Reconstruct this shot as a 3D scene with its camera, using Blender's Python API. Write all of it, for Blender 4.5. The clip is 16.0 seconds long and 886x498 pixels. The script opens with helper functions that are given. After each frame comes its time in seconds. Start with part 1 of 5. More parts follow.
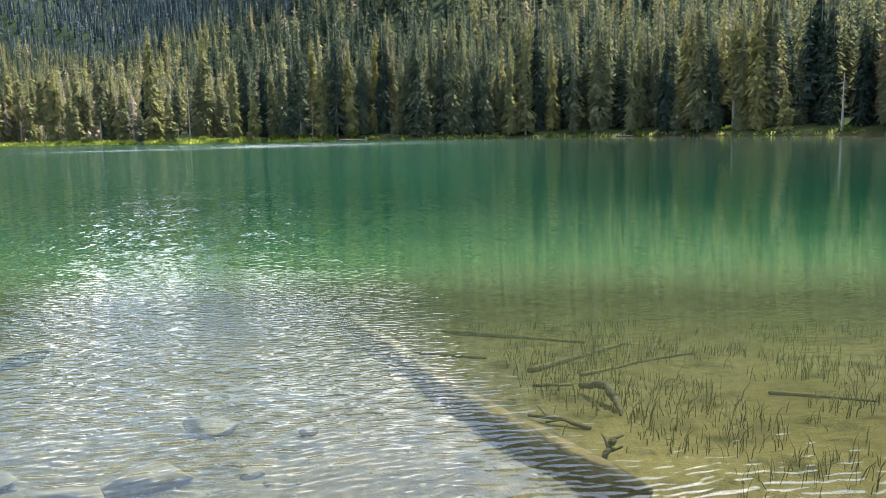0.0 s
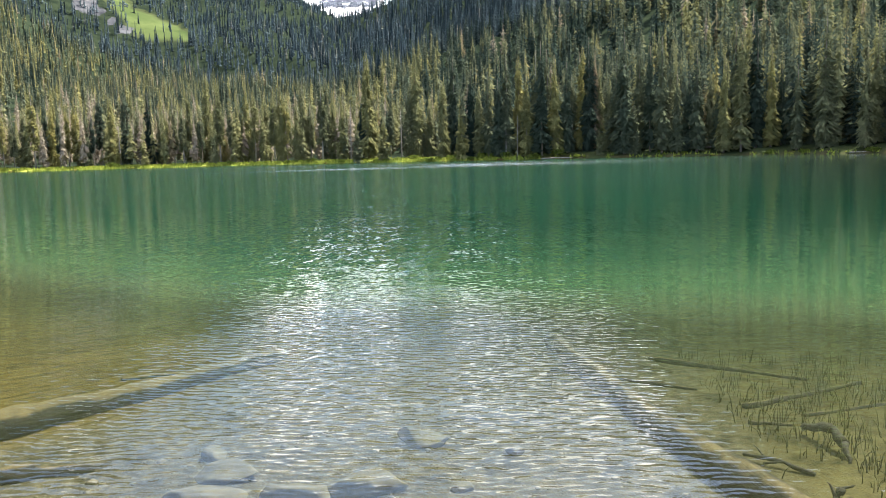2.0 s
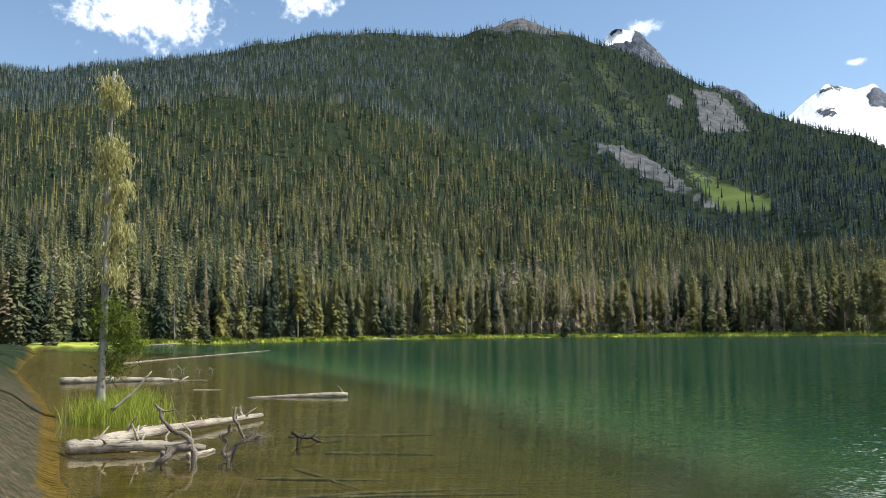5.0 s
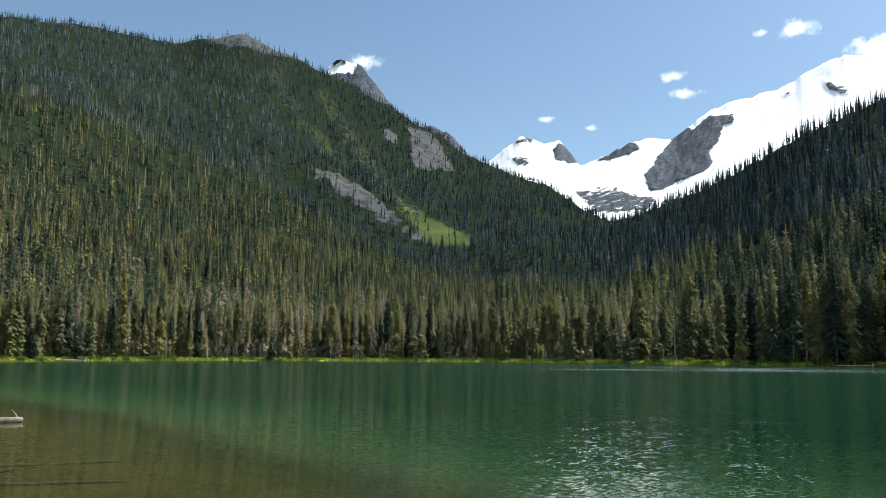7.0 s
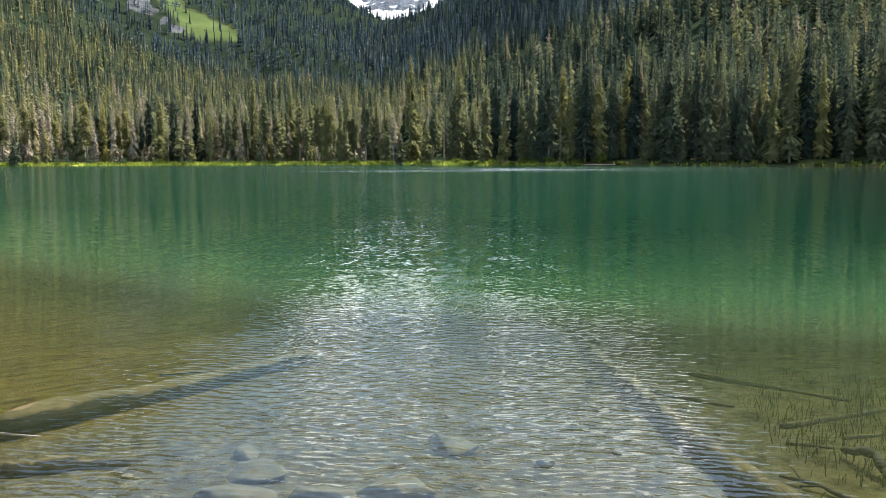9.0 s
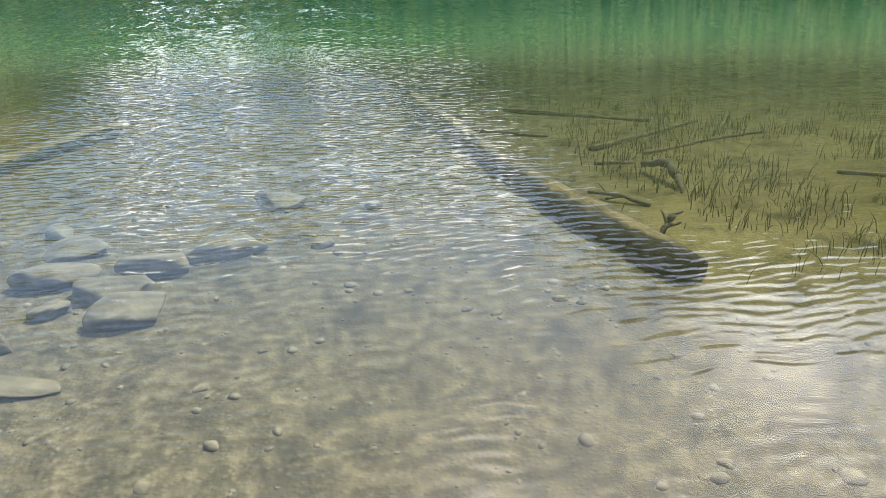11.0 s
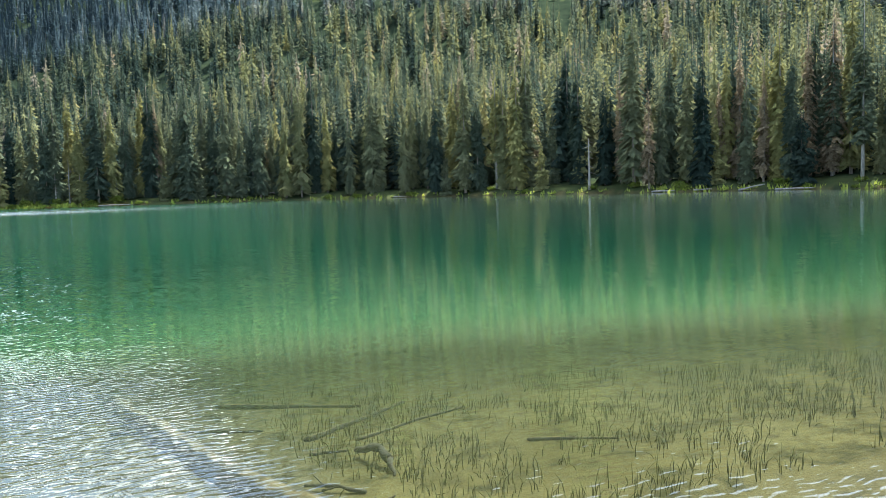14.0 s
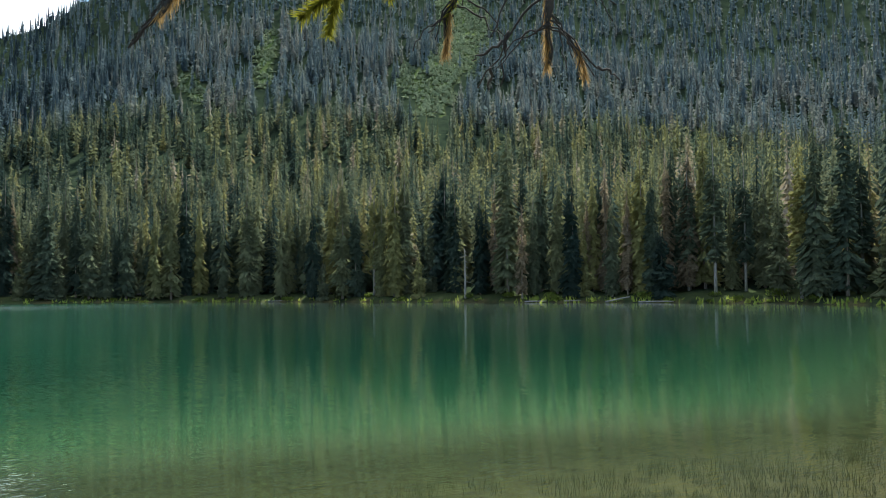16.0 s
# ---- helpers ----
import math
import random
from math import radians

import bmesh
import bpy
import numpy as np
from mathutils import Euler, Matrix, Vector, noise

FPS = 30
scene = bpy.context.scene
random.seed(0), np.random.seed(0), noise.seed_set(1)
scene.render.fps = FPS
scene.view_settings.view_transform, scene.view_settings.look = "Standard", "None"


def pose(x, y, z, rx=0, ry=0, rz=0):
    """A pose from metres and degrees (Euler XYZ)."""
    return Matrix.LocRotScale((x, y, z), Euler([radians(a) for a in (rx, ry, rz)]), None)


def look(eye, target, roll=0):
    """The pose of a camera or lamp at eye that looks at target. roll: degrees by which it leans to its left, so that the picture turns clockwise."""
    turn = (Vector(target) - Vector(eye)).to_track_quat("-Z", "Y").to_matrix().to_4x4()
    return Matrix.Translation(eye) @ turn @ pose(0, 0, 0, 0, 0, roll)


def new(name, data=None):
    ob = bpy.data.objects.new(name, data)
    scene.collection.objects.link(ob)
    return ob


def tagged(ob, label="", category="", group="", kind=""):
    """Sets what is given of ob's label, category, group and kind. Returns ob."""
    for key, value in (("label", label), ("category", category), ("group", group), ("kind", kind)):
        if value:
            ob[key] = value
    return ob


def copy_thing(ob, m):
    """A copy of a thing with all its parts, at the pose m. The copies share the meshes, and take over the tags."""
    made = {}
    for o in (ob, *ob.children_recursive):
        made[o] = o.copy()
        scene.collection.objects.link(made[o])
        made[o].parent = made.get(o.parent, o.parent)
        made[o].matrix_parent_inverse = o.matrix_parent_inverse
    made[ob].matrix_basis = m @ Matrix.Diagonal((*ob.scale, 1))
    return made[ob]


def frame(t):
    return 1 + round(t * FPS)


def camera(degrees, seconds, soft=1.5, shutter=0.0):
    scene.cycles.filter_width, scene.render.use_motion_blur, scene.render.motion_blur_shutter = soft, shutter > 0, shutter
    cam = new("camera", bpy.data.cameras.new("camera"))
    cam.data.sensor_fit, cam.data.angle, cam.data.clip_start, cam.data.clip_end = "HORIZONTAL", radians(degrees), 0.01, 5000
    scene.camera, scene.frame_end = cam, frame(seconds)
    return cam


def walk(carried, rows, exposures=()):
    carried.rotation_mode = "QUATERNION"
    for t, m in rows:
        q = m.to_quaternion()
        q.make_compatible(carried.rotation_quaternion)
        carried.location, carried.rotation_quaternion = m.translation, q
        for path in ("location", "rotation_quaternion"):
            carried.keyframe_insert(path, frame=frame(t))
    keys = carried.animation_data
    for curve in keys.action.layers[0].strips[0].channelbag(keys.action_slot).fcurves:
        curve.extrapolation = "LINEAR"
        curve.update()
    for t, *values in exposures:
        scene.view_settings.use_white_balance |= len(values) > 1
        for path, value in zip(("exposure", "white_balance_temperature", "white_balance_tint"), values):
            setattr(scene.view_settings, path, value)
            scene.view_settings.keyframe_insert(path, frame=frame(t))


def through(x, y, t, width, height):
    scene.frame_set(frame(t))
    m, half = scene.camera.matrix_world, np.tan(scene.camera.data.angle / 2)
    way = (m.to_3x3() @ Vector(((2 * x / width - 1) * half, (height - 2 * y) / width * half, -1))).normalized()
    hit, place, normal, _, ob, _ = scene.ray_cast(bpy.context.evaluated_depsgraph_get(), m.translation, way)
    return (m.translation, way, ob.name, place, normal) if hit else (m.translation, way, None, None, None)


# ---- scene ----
EXPOSURES = ((0.0, 1.95, 6600, 11), (1.0, 1.93, 6650, 13), (2.0, 1.86, 6650, 13), (2.5, 1.82, 6600, 13), (3.0, 1.45, 6650, 12), (3.7, 0.88, 6600, 10), (6.0, 0.60, 6500, 4), (7.5, 0.40, 6500, 3), (8.0, 0.46, 6500, 4), (8.5, 0.86, 6500, 6),
             (9.0, 1.36, 6550, 8), (10.2, 1.85, 6600, 12), (12.3, 1.48, 6550, 11), (13.5, 1.92, 6200, 6), (14.5, 2.30, 6150, 6), (15.0, 2.10, 6100, 6), (15.5, 1.72, 6100, 6), (16.0, 1.33, 6100, 4))
cam = camera(58.66, 16.0, 0.5)
walk(cam, [
    (0.0, pose(0.028, 0.138, 2.311, 81.38, 1.18, -8.59)),
    (0.5, pose(-0.038, 0.011, 2.341, 77.91, 1.04, -4.55)),
    (1.0, pose(-0.052, 0.037, 2.324, 74.33, 0.97, -1.53)),
    (1.5, pose(-0.047, 0.038, 2.331, 76.63, 1.13, -0.00)),
    (2.0, pose(-0.061, 0.022, 2.392, 83.02, 1.59, 6.03)),
    (2.5, pose(-0.048, 0.024, 2.373, 87.60, 2.32, 13.28)),
    (3.0, pose(-0.039, 0.028, 2.352, 90.19, 2.37, 23.92)),
    (3.5, pose(0.004, 0.098, 2.454, 91.85, 2.43, 32.94)),
    (3.7, pose(0.014, 0.108, 2.468, 92.87, 2.20, 35.49)),
    (4.7, pose(0.020, 0.080, 2.490, 95.60, 0.80, 46.50)),
    (5.8, pose(0.017, 0.033, 2.492, 97.94, -0.06, 40.14)),
    (6.0, pose(0.012, 0.017, 2.471, 97.71, -0.06, 36.89)),
    (6.5, pose(-0.009, -0.016, 2.413, 97.54, -0.04, 29.80)),
    (7.0, pose(-0.037, -0.046, 2.379, 97.64, -0.20, 25.27)),
    (7.5, pose(-0.031, -0.024, 2.392, 97.67, 0.08, 18.77)),
    (8.0, pose(-0.027, -0.004, 2.404, 95.26, -0.05, 14.82)),
    (8.5, pose(-0.026, 0.015, 2.416, 88.24, 0.46, 12.26)),
    (9.0, pose(-0.026, 0.035, 2.429, 83.32, 0.30, 9.08)),
    (9.5, pose(-0.057, 0.010, 2.404, 79.29, 0.68, 6.21)),
    (10.0, pose(-0.013, 0.124, 2.350, 76.66, 1.56, 2.62)),
    (10.2, pose(-0.013, 0.132, 2.317, 74.42, 1.59, 1.66)),
    (11.25, pose(0.030, 0.090, 2.280, 64.80, 2.60, -7.00)),
    (12.3, pose(0.071, 0.021, 2.271, 68.67, 3.23, -17.01)),
    (12.5, pose(0.074, -0.014, 2.265, 70.56, 2.96, -18.39)),
    (12.8, pose(0.073, -0.047, 2.303, 73.61, 2.48, -19.96)),
    (13.0, pose(0.074, -0.070, 2.326, 76.00, 2.28, -20.79)),
    (13.5, pose(0.071, -0.123, 2.381, 81.02, 2.14, -23.19)),
    (14.0, pose(0.074, -0.141, 2.433, 85.37, 1.82, -24.59)),
    (14.5, pose(0.059, -0.112, 2.426, 89.65, 1.31, -25.19)),
    (15.0, pose(0.048, -0.093, 2.421, 92.88, 1.02, -27.15)),
    (15.5, pose(0.042, -0.080, 2.419, 94.13, 0.59, -30.26)),
    (16.0, pose(0.039, -0.074, 2.417, 92.95, 0.44, -33.48)),
], EXPOSURES)

# ---------- world, sun ----------
# yaw, elevation, half width and half height of the small clouds
PUFFS = ((31.4, 20.9, 0.038, 0.018), (17.7, 16.9, 0.018, 0.007), (14.4, 16.1, 0.020, 0.008), (8.5, 19.2, 0.026, 0.012), (7.6, 18.1, 0.036, 0.012),
         (2.4, 21.4, 0.020, 0.009), (0.2, 21.4, 0.040, 0.018), (-4.8, 19.4, 0.055, 0.026), (56.4, 23.8, 0.095, 0.045), (67.5, 21.6, 0.16, 0.07), (-8.6, 20.6, 0.075, 0.040), (-30.0, 31.0, 0.25, 0.20))
SUN_YAW, SUN_UP = -48.0, 54.0
world = bpy.data.worlds.new("sky")
scene.world = world
world.use_nodes = True
wn, wl = world.node_tree.nodes, world.node_tree.links
sky = wn.new("ShaderNodeTexSky")
sky.sky_type = 'NISHITA'
sky.sun_disc = False
sky.sun_elevation = radians(SUN_UP)
sky.sun_rotation = radians(-SUN_YAW)
sky.air_density, sky.dust_density, sky.ozone_density = 1.0, 0.4, 1.3
wn["Background"].inputs["Strength"].default_value = 0.112


def wnode(kind, op=None, *ins):
    node = wn.new("ShaderNode" + kind)
    if op:
        node.operation = op
    for i, v in enumerate(ins):
        if isinstance(v, bpy.types.NodeSocket):
            wl.new(v, node.inputs[i])
        elif v is not None:
            node.inputs[i].default_value = v
    return node


def wmath(op, a, b=0.0):
    node = wnode("Math", op, a, b)
    return node.outputs[0]


def wramp(x, a, b):
    node = wn.new("ShaderNodeMapRange")
    node.interpolation_type = 'SMOOTHSTEP'
    wl.new(x, node.inputs["Value"])
    node.inputs["From Min"].default_value, node.inputs["From Max"].default_value = a, b
    return node.outputs["Result"]


# fair-weather clouds: broken cloud high up, a few small puffs low over the mountains
view = wn.new("ShaderNodeTexCoord").outputs["Generated"]
xyz = wnode("SeparateXYZ", None, view)
up = wmath("MAXIMUM", xyz.outputs[2], 0.05)
flat = wnode("CombineXYZ", None, wmath("DIVIDE", xyz.outputs[0], up), wmath("DIVIDE", xyz.outputs[1], up), 0.0).outputs[0]
high = wn.new("ShaderNodeTexNoise")
wl.new(flat, high.inputs["Vector"])
high.inputs["Scale"].default_value, high.inputs["Detail"].default_value, high.inputs["Roughness"].default_value = 1.3, 6.0, 0.58
cover = wmath("MULTIPLY", wramp(high.outputs[0], 0.495, 0.66), wramp(xyz.outputs[2], 0.60, 0.72))
puff = wn.new("ShaderNodeTexNoise")
wl.new(view, puff.inputs["Vector"])
puff.inputs["Scale"].default_value, puff.inputs["Detail"].default_value, puff.inputs["Roughness"].default_value = 55.0, 7.0, 0.62
for yw, el, wide, tall in PUFFS:
    a, b = radians(yw), radians(el)
    d = wnode("VectorMath", "SUBTRACT", view, (-math.sin(a) * math.cos(b), math.cos(a) * math.cos(b), math.sin(b))).outputs[0]
    side = wnode("VectorMath", "DOT_PRODUCT", d, (math.cos(a) / wide, math.sin(a) / wide, 0)).outputs["Value"]
    rise = wnode("VectorMath", "DOT_PRODUCT", d, (0, 0, 1.0 / tall)).outputs["Value"]
    far = wmath("SQRT", wmath("ADD", wmath("MULTIPLY", side, side), wmath("MULTIPLY", rise, rise)))
    body = wmath("SUBTRACT", 1.06, wmath("ADD", wmath("MULTIPLY", far, 0.80), wmath("MULTIPLY", puff.outputs[0], 1.15)))
    body = wmath("MULTIPLY", wmath("MULTIPLY", wramp(body, 0.0, 0.75), 1.0 if wide > 0.045 else 0.55), wmath("GREATER_THAN", wnode("VectorMath", "DOT_PRODUCT", view, (-math.sin(a), math.cos(a), 0)).outputs["Value"], 0.5))
    cover = wmath("MAXIMUM", cover, body)
# thin bright haze round the sun
glow = wnode("VectorMath", "DOT_PRODUCT", view, (-math.sin(radians(SUN_YAW)) * math.cos(radians(SUN_UP)), math.cos(radians(SUN_YAW)) * math.cos(radians(SUN_UP)), math.sin(radians(SUN_UP)))).outputs["Value"]
blend = wn.new("ShaderNodeMix")
blend.data_type = 'RGBA'
wl.new(wmath("MULTIPLY", cover, 0.93), blend.inputs["Factor"])
wl.new(sky.outputs[0], blend.inputs[6])
blend.inputs[7].default_value = (25.0, 24.4, 24.0, 1)
halo = wmath("MULTIPLY", wmath("POWER", wmath("MAXIMUM", glow, 0.0), 9.0), 8.0)
bright = wnode("VectorMath", "ADD", blend.outputs[2], wnode("CombineXYZ", None, halo, wmath("MULTIPLY", halo, 0.98), wmath("MULTIPLY", halo, 0.95)).outputs[0]).outputs[0]
wl.new(bright, wn["Background"].inputs["Color"])
sun = new("sun", bpy.data.lights.new("sun", "SUN"))
sun.data.energy = 5.0
sun.data.angle = radians(0.53)
sun.data.color = (1.0, 0.95, 0.87)
_a, _e = radians(SUN_YAW), radians(SUN_UP)
sun.matrix_world = look((-math.sin(_a) * math.cos(_e) * 50, math.cos(_a) * math.cos(_e) * 50, math.sin(_e) * 50), (0, 0, 0))

# ---------- materials ----------
class Nodes:
    """Short hand for node materials."""
    def __init__(self, name):
        self.mat = bpy.data.materials.new(name)
        self.mat.use_nodes = True
        self.t = self.mat.node_tree
        self.out = self.t.nodes["Material Output"]
        self.bsdf = self.t.nodes["Principled BSDF"]

    def put(self, where, value):
        if isinstance(value, bpy.types.NodeSocket):
            self.t.links.new(value, where)
        elif value is not None:
            where.default_value = value

    def n(self, kind, out=0, **ins):
        node = self.t.nodes.new("ShaderNode" + kind)
        for k, v in ins.items():
            self.put(node.inputs[k.replace("_", " ")], v)
        return node.outputs[out]

    def math(self, op, a, b=0.0, clamp=False):
        node = self.t.nodes.new("ShaderNodeMath")
        node.operation, node.use_clamp = op, clamp
        self.put(node.inputs[0], a)
        self.put(node.inputs[1], b)
        return node.outputs[0]

    def pos(self, scale=(1, 1, 1), turn=0.0):
        p = self.n("NewGeometry", 0)
        m = self.t.nodes.new("ShaderNodeMapping")
        self.put(m.inputs["Vector"], p)
        m.inputs["Scale"].default_value = scale
        m.inputs["Rotation"].default_value = (0, 0, math.radians(turn))
        return m.outputs[0]

    def local(self, scale=(1, 1, 1)):
        p = self.n("TexCoord", 3)
        m = self.t.nodes.new("ShaderNodeMapping")
        self.put(m.inputs["Vector"], p)
        m.inputs["Scale"].default_value = scale
        return m.outputs[0]

    def noise(self, vec, scale, detail=3.0, rough=0.55, dist=0.0):
        return self.n("TexNoise", 0, Vector=vec, Scale=scale, Detail=detail, Roughness=rough, Distortion=dist)

    def mix(self, fac, a, b):
        node = self.t.nodes.new("ShaderNodeMix")
        node.data_type = 'RGBA'
        self.put(node.inputs["Factor"], fac)
        for s, v in ((node.inputs[6], a), (node.inputs[7], b)):
            self.put(s, (*v, 1.0) if isinstance(v, tuple) and len(v) == 3 else v)
        return node.outputs[2]

    def ramp(self, fac, *stops):
        node = self.t.nodes.new("ShaderNodeValToRGB")
        el = node.color_ramp.elements
        while len(el) < len(stops):
            el.new(0.5)
        for e, (p, c) in zip(el, stops):
            e.position = p
            e.color = (*c, 1.0) if isinstance(c, tuple) else (c, c, c, 1.0)
        self.put(node.inputs[0], fac)
        return node.outputs[0]

    def attr(self, name):
        node = self.t.nodes.new("ShaderNodeAttribute")
        node.attribute_name = name
        return node.outputs["Fac"]

    def bump(self, height, strength, distance):
        return self.n("Bump", 0, Height=height, Strength=strength, Distance=distance)

    def finish(self, color, rough=0.8, normal=None, spec=0.3):
        self.put(self.bsdf.inputs["Base Color"], (*color, 1.0) if isinstance(color, tuple) else color)
        self.put(self.bsdf.inputs["Roughness"], rough)
        self.put(self.bsdf.inputs["Specular IOR Level"], spec)
        self.put(self.bsdf.inputs["Normal"], normal)
        return self.mat

    def leafy(self, color, through=0.4, normal=None):
        d = self.n("BsdfDiffuse", 0, Color=color, Normal=normal)
        tr = self.n("BsdfTranslucent", 0, Color=color, Normal=normal)
        m = self.t.nodes.new("ShaderNodeMixShader")
        m.inputs[0].default_value = through
        self.put(m.inputs[1], d)
        self.put(m.inputs[2], tr)
        self.t.links.new(m.outputs[0], self.out.inputs[0])
        return self.mat


def mat_needles(name, use_object):
    """Conifer foliage: dark green to olive, some trees yellowish or dead and grey-brown."""
    k = Nodes(name)
    tint = k.math("MULTIPLY", k.n("ObjectInfo", 5), 0.84) if use_object else k.attr("tint")
    col = k.ramp(tint, (0.0, (0.026, 0.042, 0.034)), (0.2, (0.066, 0.088, 0.059)), (0.45, (0.132, 0.144, 0.078)), (0.7, (0.206, 0.202, 0.081)),
                 (0.86, (0.258, 0.234, 0.079)), (0.93, (0.270, 0.216, 0.134)), (1.0, (0.300, 0.252, 0.195)))
    # blue-grey tones that stand in for haze over the far slopes
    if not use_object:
        col = k.mix(k.attr("haze_tint"), col, k.ramp(tint, (0.0, (0.018, 0.032, 0.043)), (0.12, (0.048, 0.070, 0.082)), (0.28, (0.086, 0.126, 0.150)), (0.6, (0.138, 0.182, 0.200)), (1.0, (0.20, 0.21, 0.19))))
    p = k.pos()
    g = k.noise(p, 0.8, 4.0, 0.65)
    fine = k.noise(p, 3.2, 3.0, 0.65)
    # noise mixes in dark blotches and pale flecks, fewer flecks on dark trees
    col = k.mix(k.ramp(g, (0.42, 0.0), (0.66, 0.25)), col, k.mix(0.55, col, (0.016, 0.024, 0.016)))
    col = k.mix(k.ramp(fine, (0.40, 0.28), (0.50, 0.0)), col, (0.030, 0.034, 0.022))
    pale_flecks = k.math("MULTIPLY", k.ramp(fine, (0.56, 0.0), (0.70, 0.35)), k.ramp(tint, (0.08, 0.1), (0.35, 1.0)))
    col = k.mix(pale_flecks, col, (0.23, 0.22, 0.10))
    return k.leafy(col, 0.30, k.bump(fine, 0.8, 0.18))


def mat_dead_needles():
    k = Nodes("dead_needles")
    g = k.noise(k.pos(), 2.5, 4.0)
    return k.leafy(k.ramp(g, (0.3, (0.11, 0.085, 0.052)), (0.55, (0.24, 0.19, 0.12)), (0.75, (0.34, 0.285, 0.20))), 0.5)


def mat_bark(name="bark", a=(0.10, 0.08, 0.06), b=(0.27, 0.235, 0.20)):
    k = Nodes(name)
    g = k.noise(k.pos((3, 3, 0.6)), 2.0, 4.0)
    col = k.ramp(g, (0.3, a), (0.7, b))
    return k.finish(col, 0.9, k.bump(g, 0.5, 0.05), 0.2)


def mat_drift(name, a, b, c):
    """Bleached driftwood with grain along the log and dark checks."""
    k = Nodes(name)
    v = k.local((1, 1, 1))
    grain = k.noise(k.local((0.6, 14, 14)), 2.5, 4.0, 0.6)
    patch = k.noise(v, 2.3, 4.0)
    crack = k.noise(k.local((0.8, 30, 30)), 1.8, 2.0)
    col = k.mix(k.ramp(patch, (0.35, 0.0), (0.65, 1.0)), k.ramp(grain, (0.3, a), (0.7, b)), k.ramp(grain, (0.3, b), (0.7, c)))
    col = k.mix(k.ramp(crack, (0.56, 0.0), (0.68, 0.85)), col, (0.04, 0.03, 0.02))
    return k.finish(col, 0.85, k.bump(k.math("SUBTRACT", grain, crack), 0.5, 0.02), 0.25)


def mat_sunken(name, low, silty, gain):
    """Waterlogged trunk: dark wood, pale silt on top, with top light and flank shade painted in."""
    k = Nodes(name)
    grain = k.noise(k.local((0.6, 14, 14)), 2.5, 4.0, 0.6)
    patch = k.noise(k.local(), 5.0, 4.0)
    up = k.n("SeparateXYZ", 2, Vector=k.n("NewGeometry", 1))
    # the dark wood colour also holds the shade of the flanks
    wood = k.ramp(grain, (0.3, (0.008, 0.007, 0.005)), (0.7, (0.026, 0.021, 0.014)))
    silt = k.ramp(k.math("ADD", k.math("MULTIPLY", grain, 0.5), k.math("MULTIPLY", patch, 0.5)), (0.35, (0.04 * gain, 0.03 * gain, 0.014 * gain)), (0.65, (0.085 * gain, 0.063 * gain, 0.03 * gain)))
    # by the normal: lit pale top against shaded flank, put into the colour
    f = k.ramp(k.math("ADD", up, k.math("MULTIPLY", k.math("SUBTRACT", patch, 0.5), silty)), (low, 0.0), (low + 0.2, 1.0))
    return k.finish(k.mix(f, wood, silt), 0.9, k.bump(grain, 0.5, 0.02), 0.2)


def mat_rock(name, a, b, c, size=1.0):
    k = Nodes(name)
    v = k.local()
    g = k.noise(v, 3.0 / size, 6.0, 0.65)
    s = k.noise(v, 22.0 / size, 3.0)
    col = k.ramp(g, (0.3, a), (0.5, b), (0.72, c))
    col = k.mix(k.ramp(s, (0.5, 0.0), (0.8, 0.5)), col, (0.10, 0.095, 0.07))
    return k.finish(col, 0.85, k.bump(k.math("ADD", g, k.math("MULTIPLY", s, 0.3)), 0.7, 0.03 * size), 0.3)


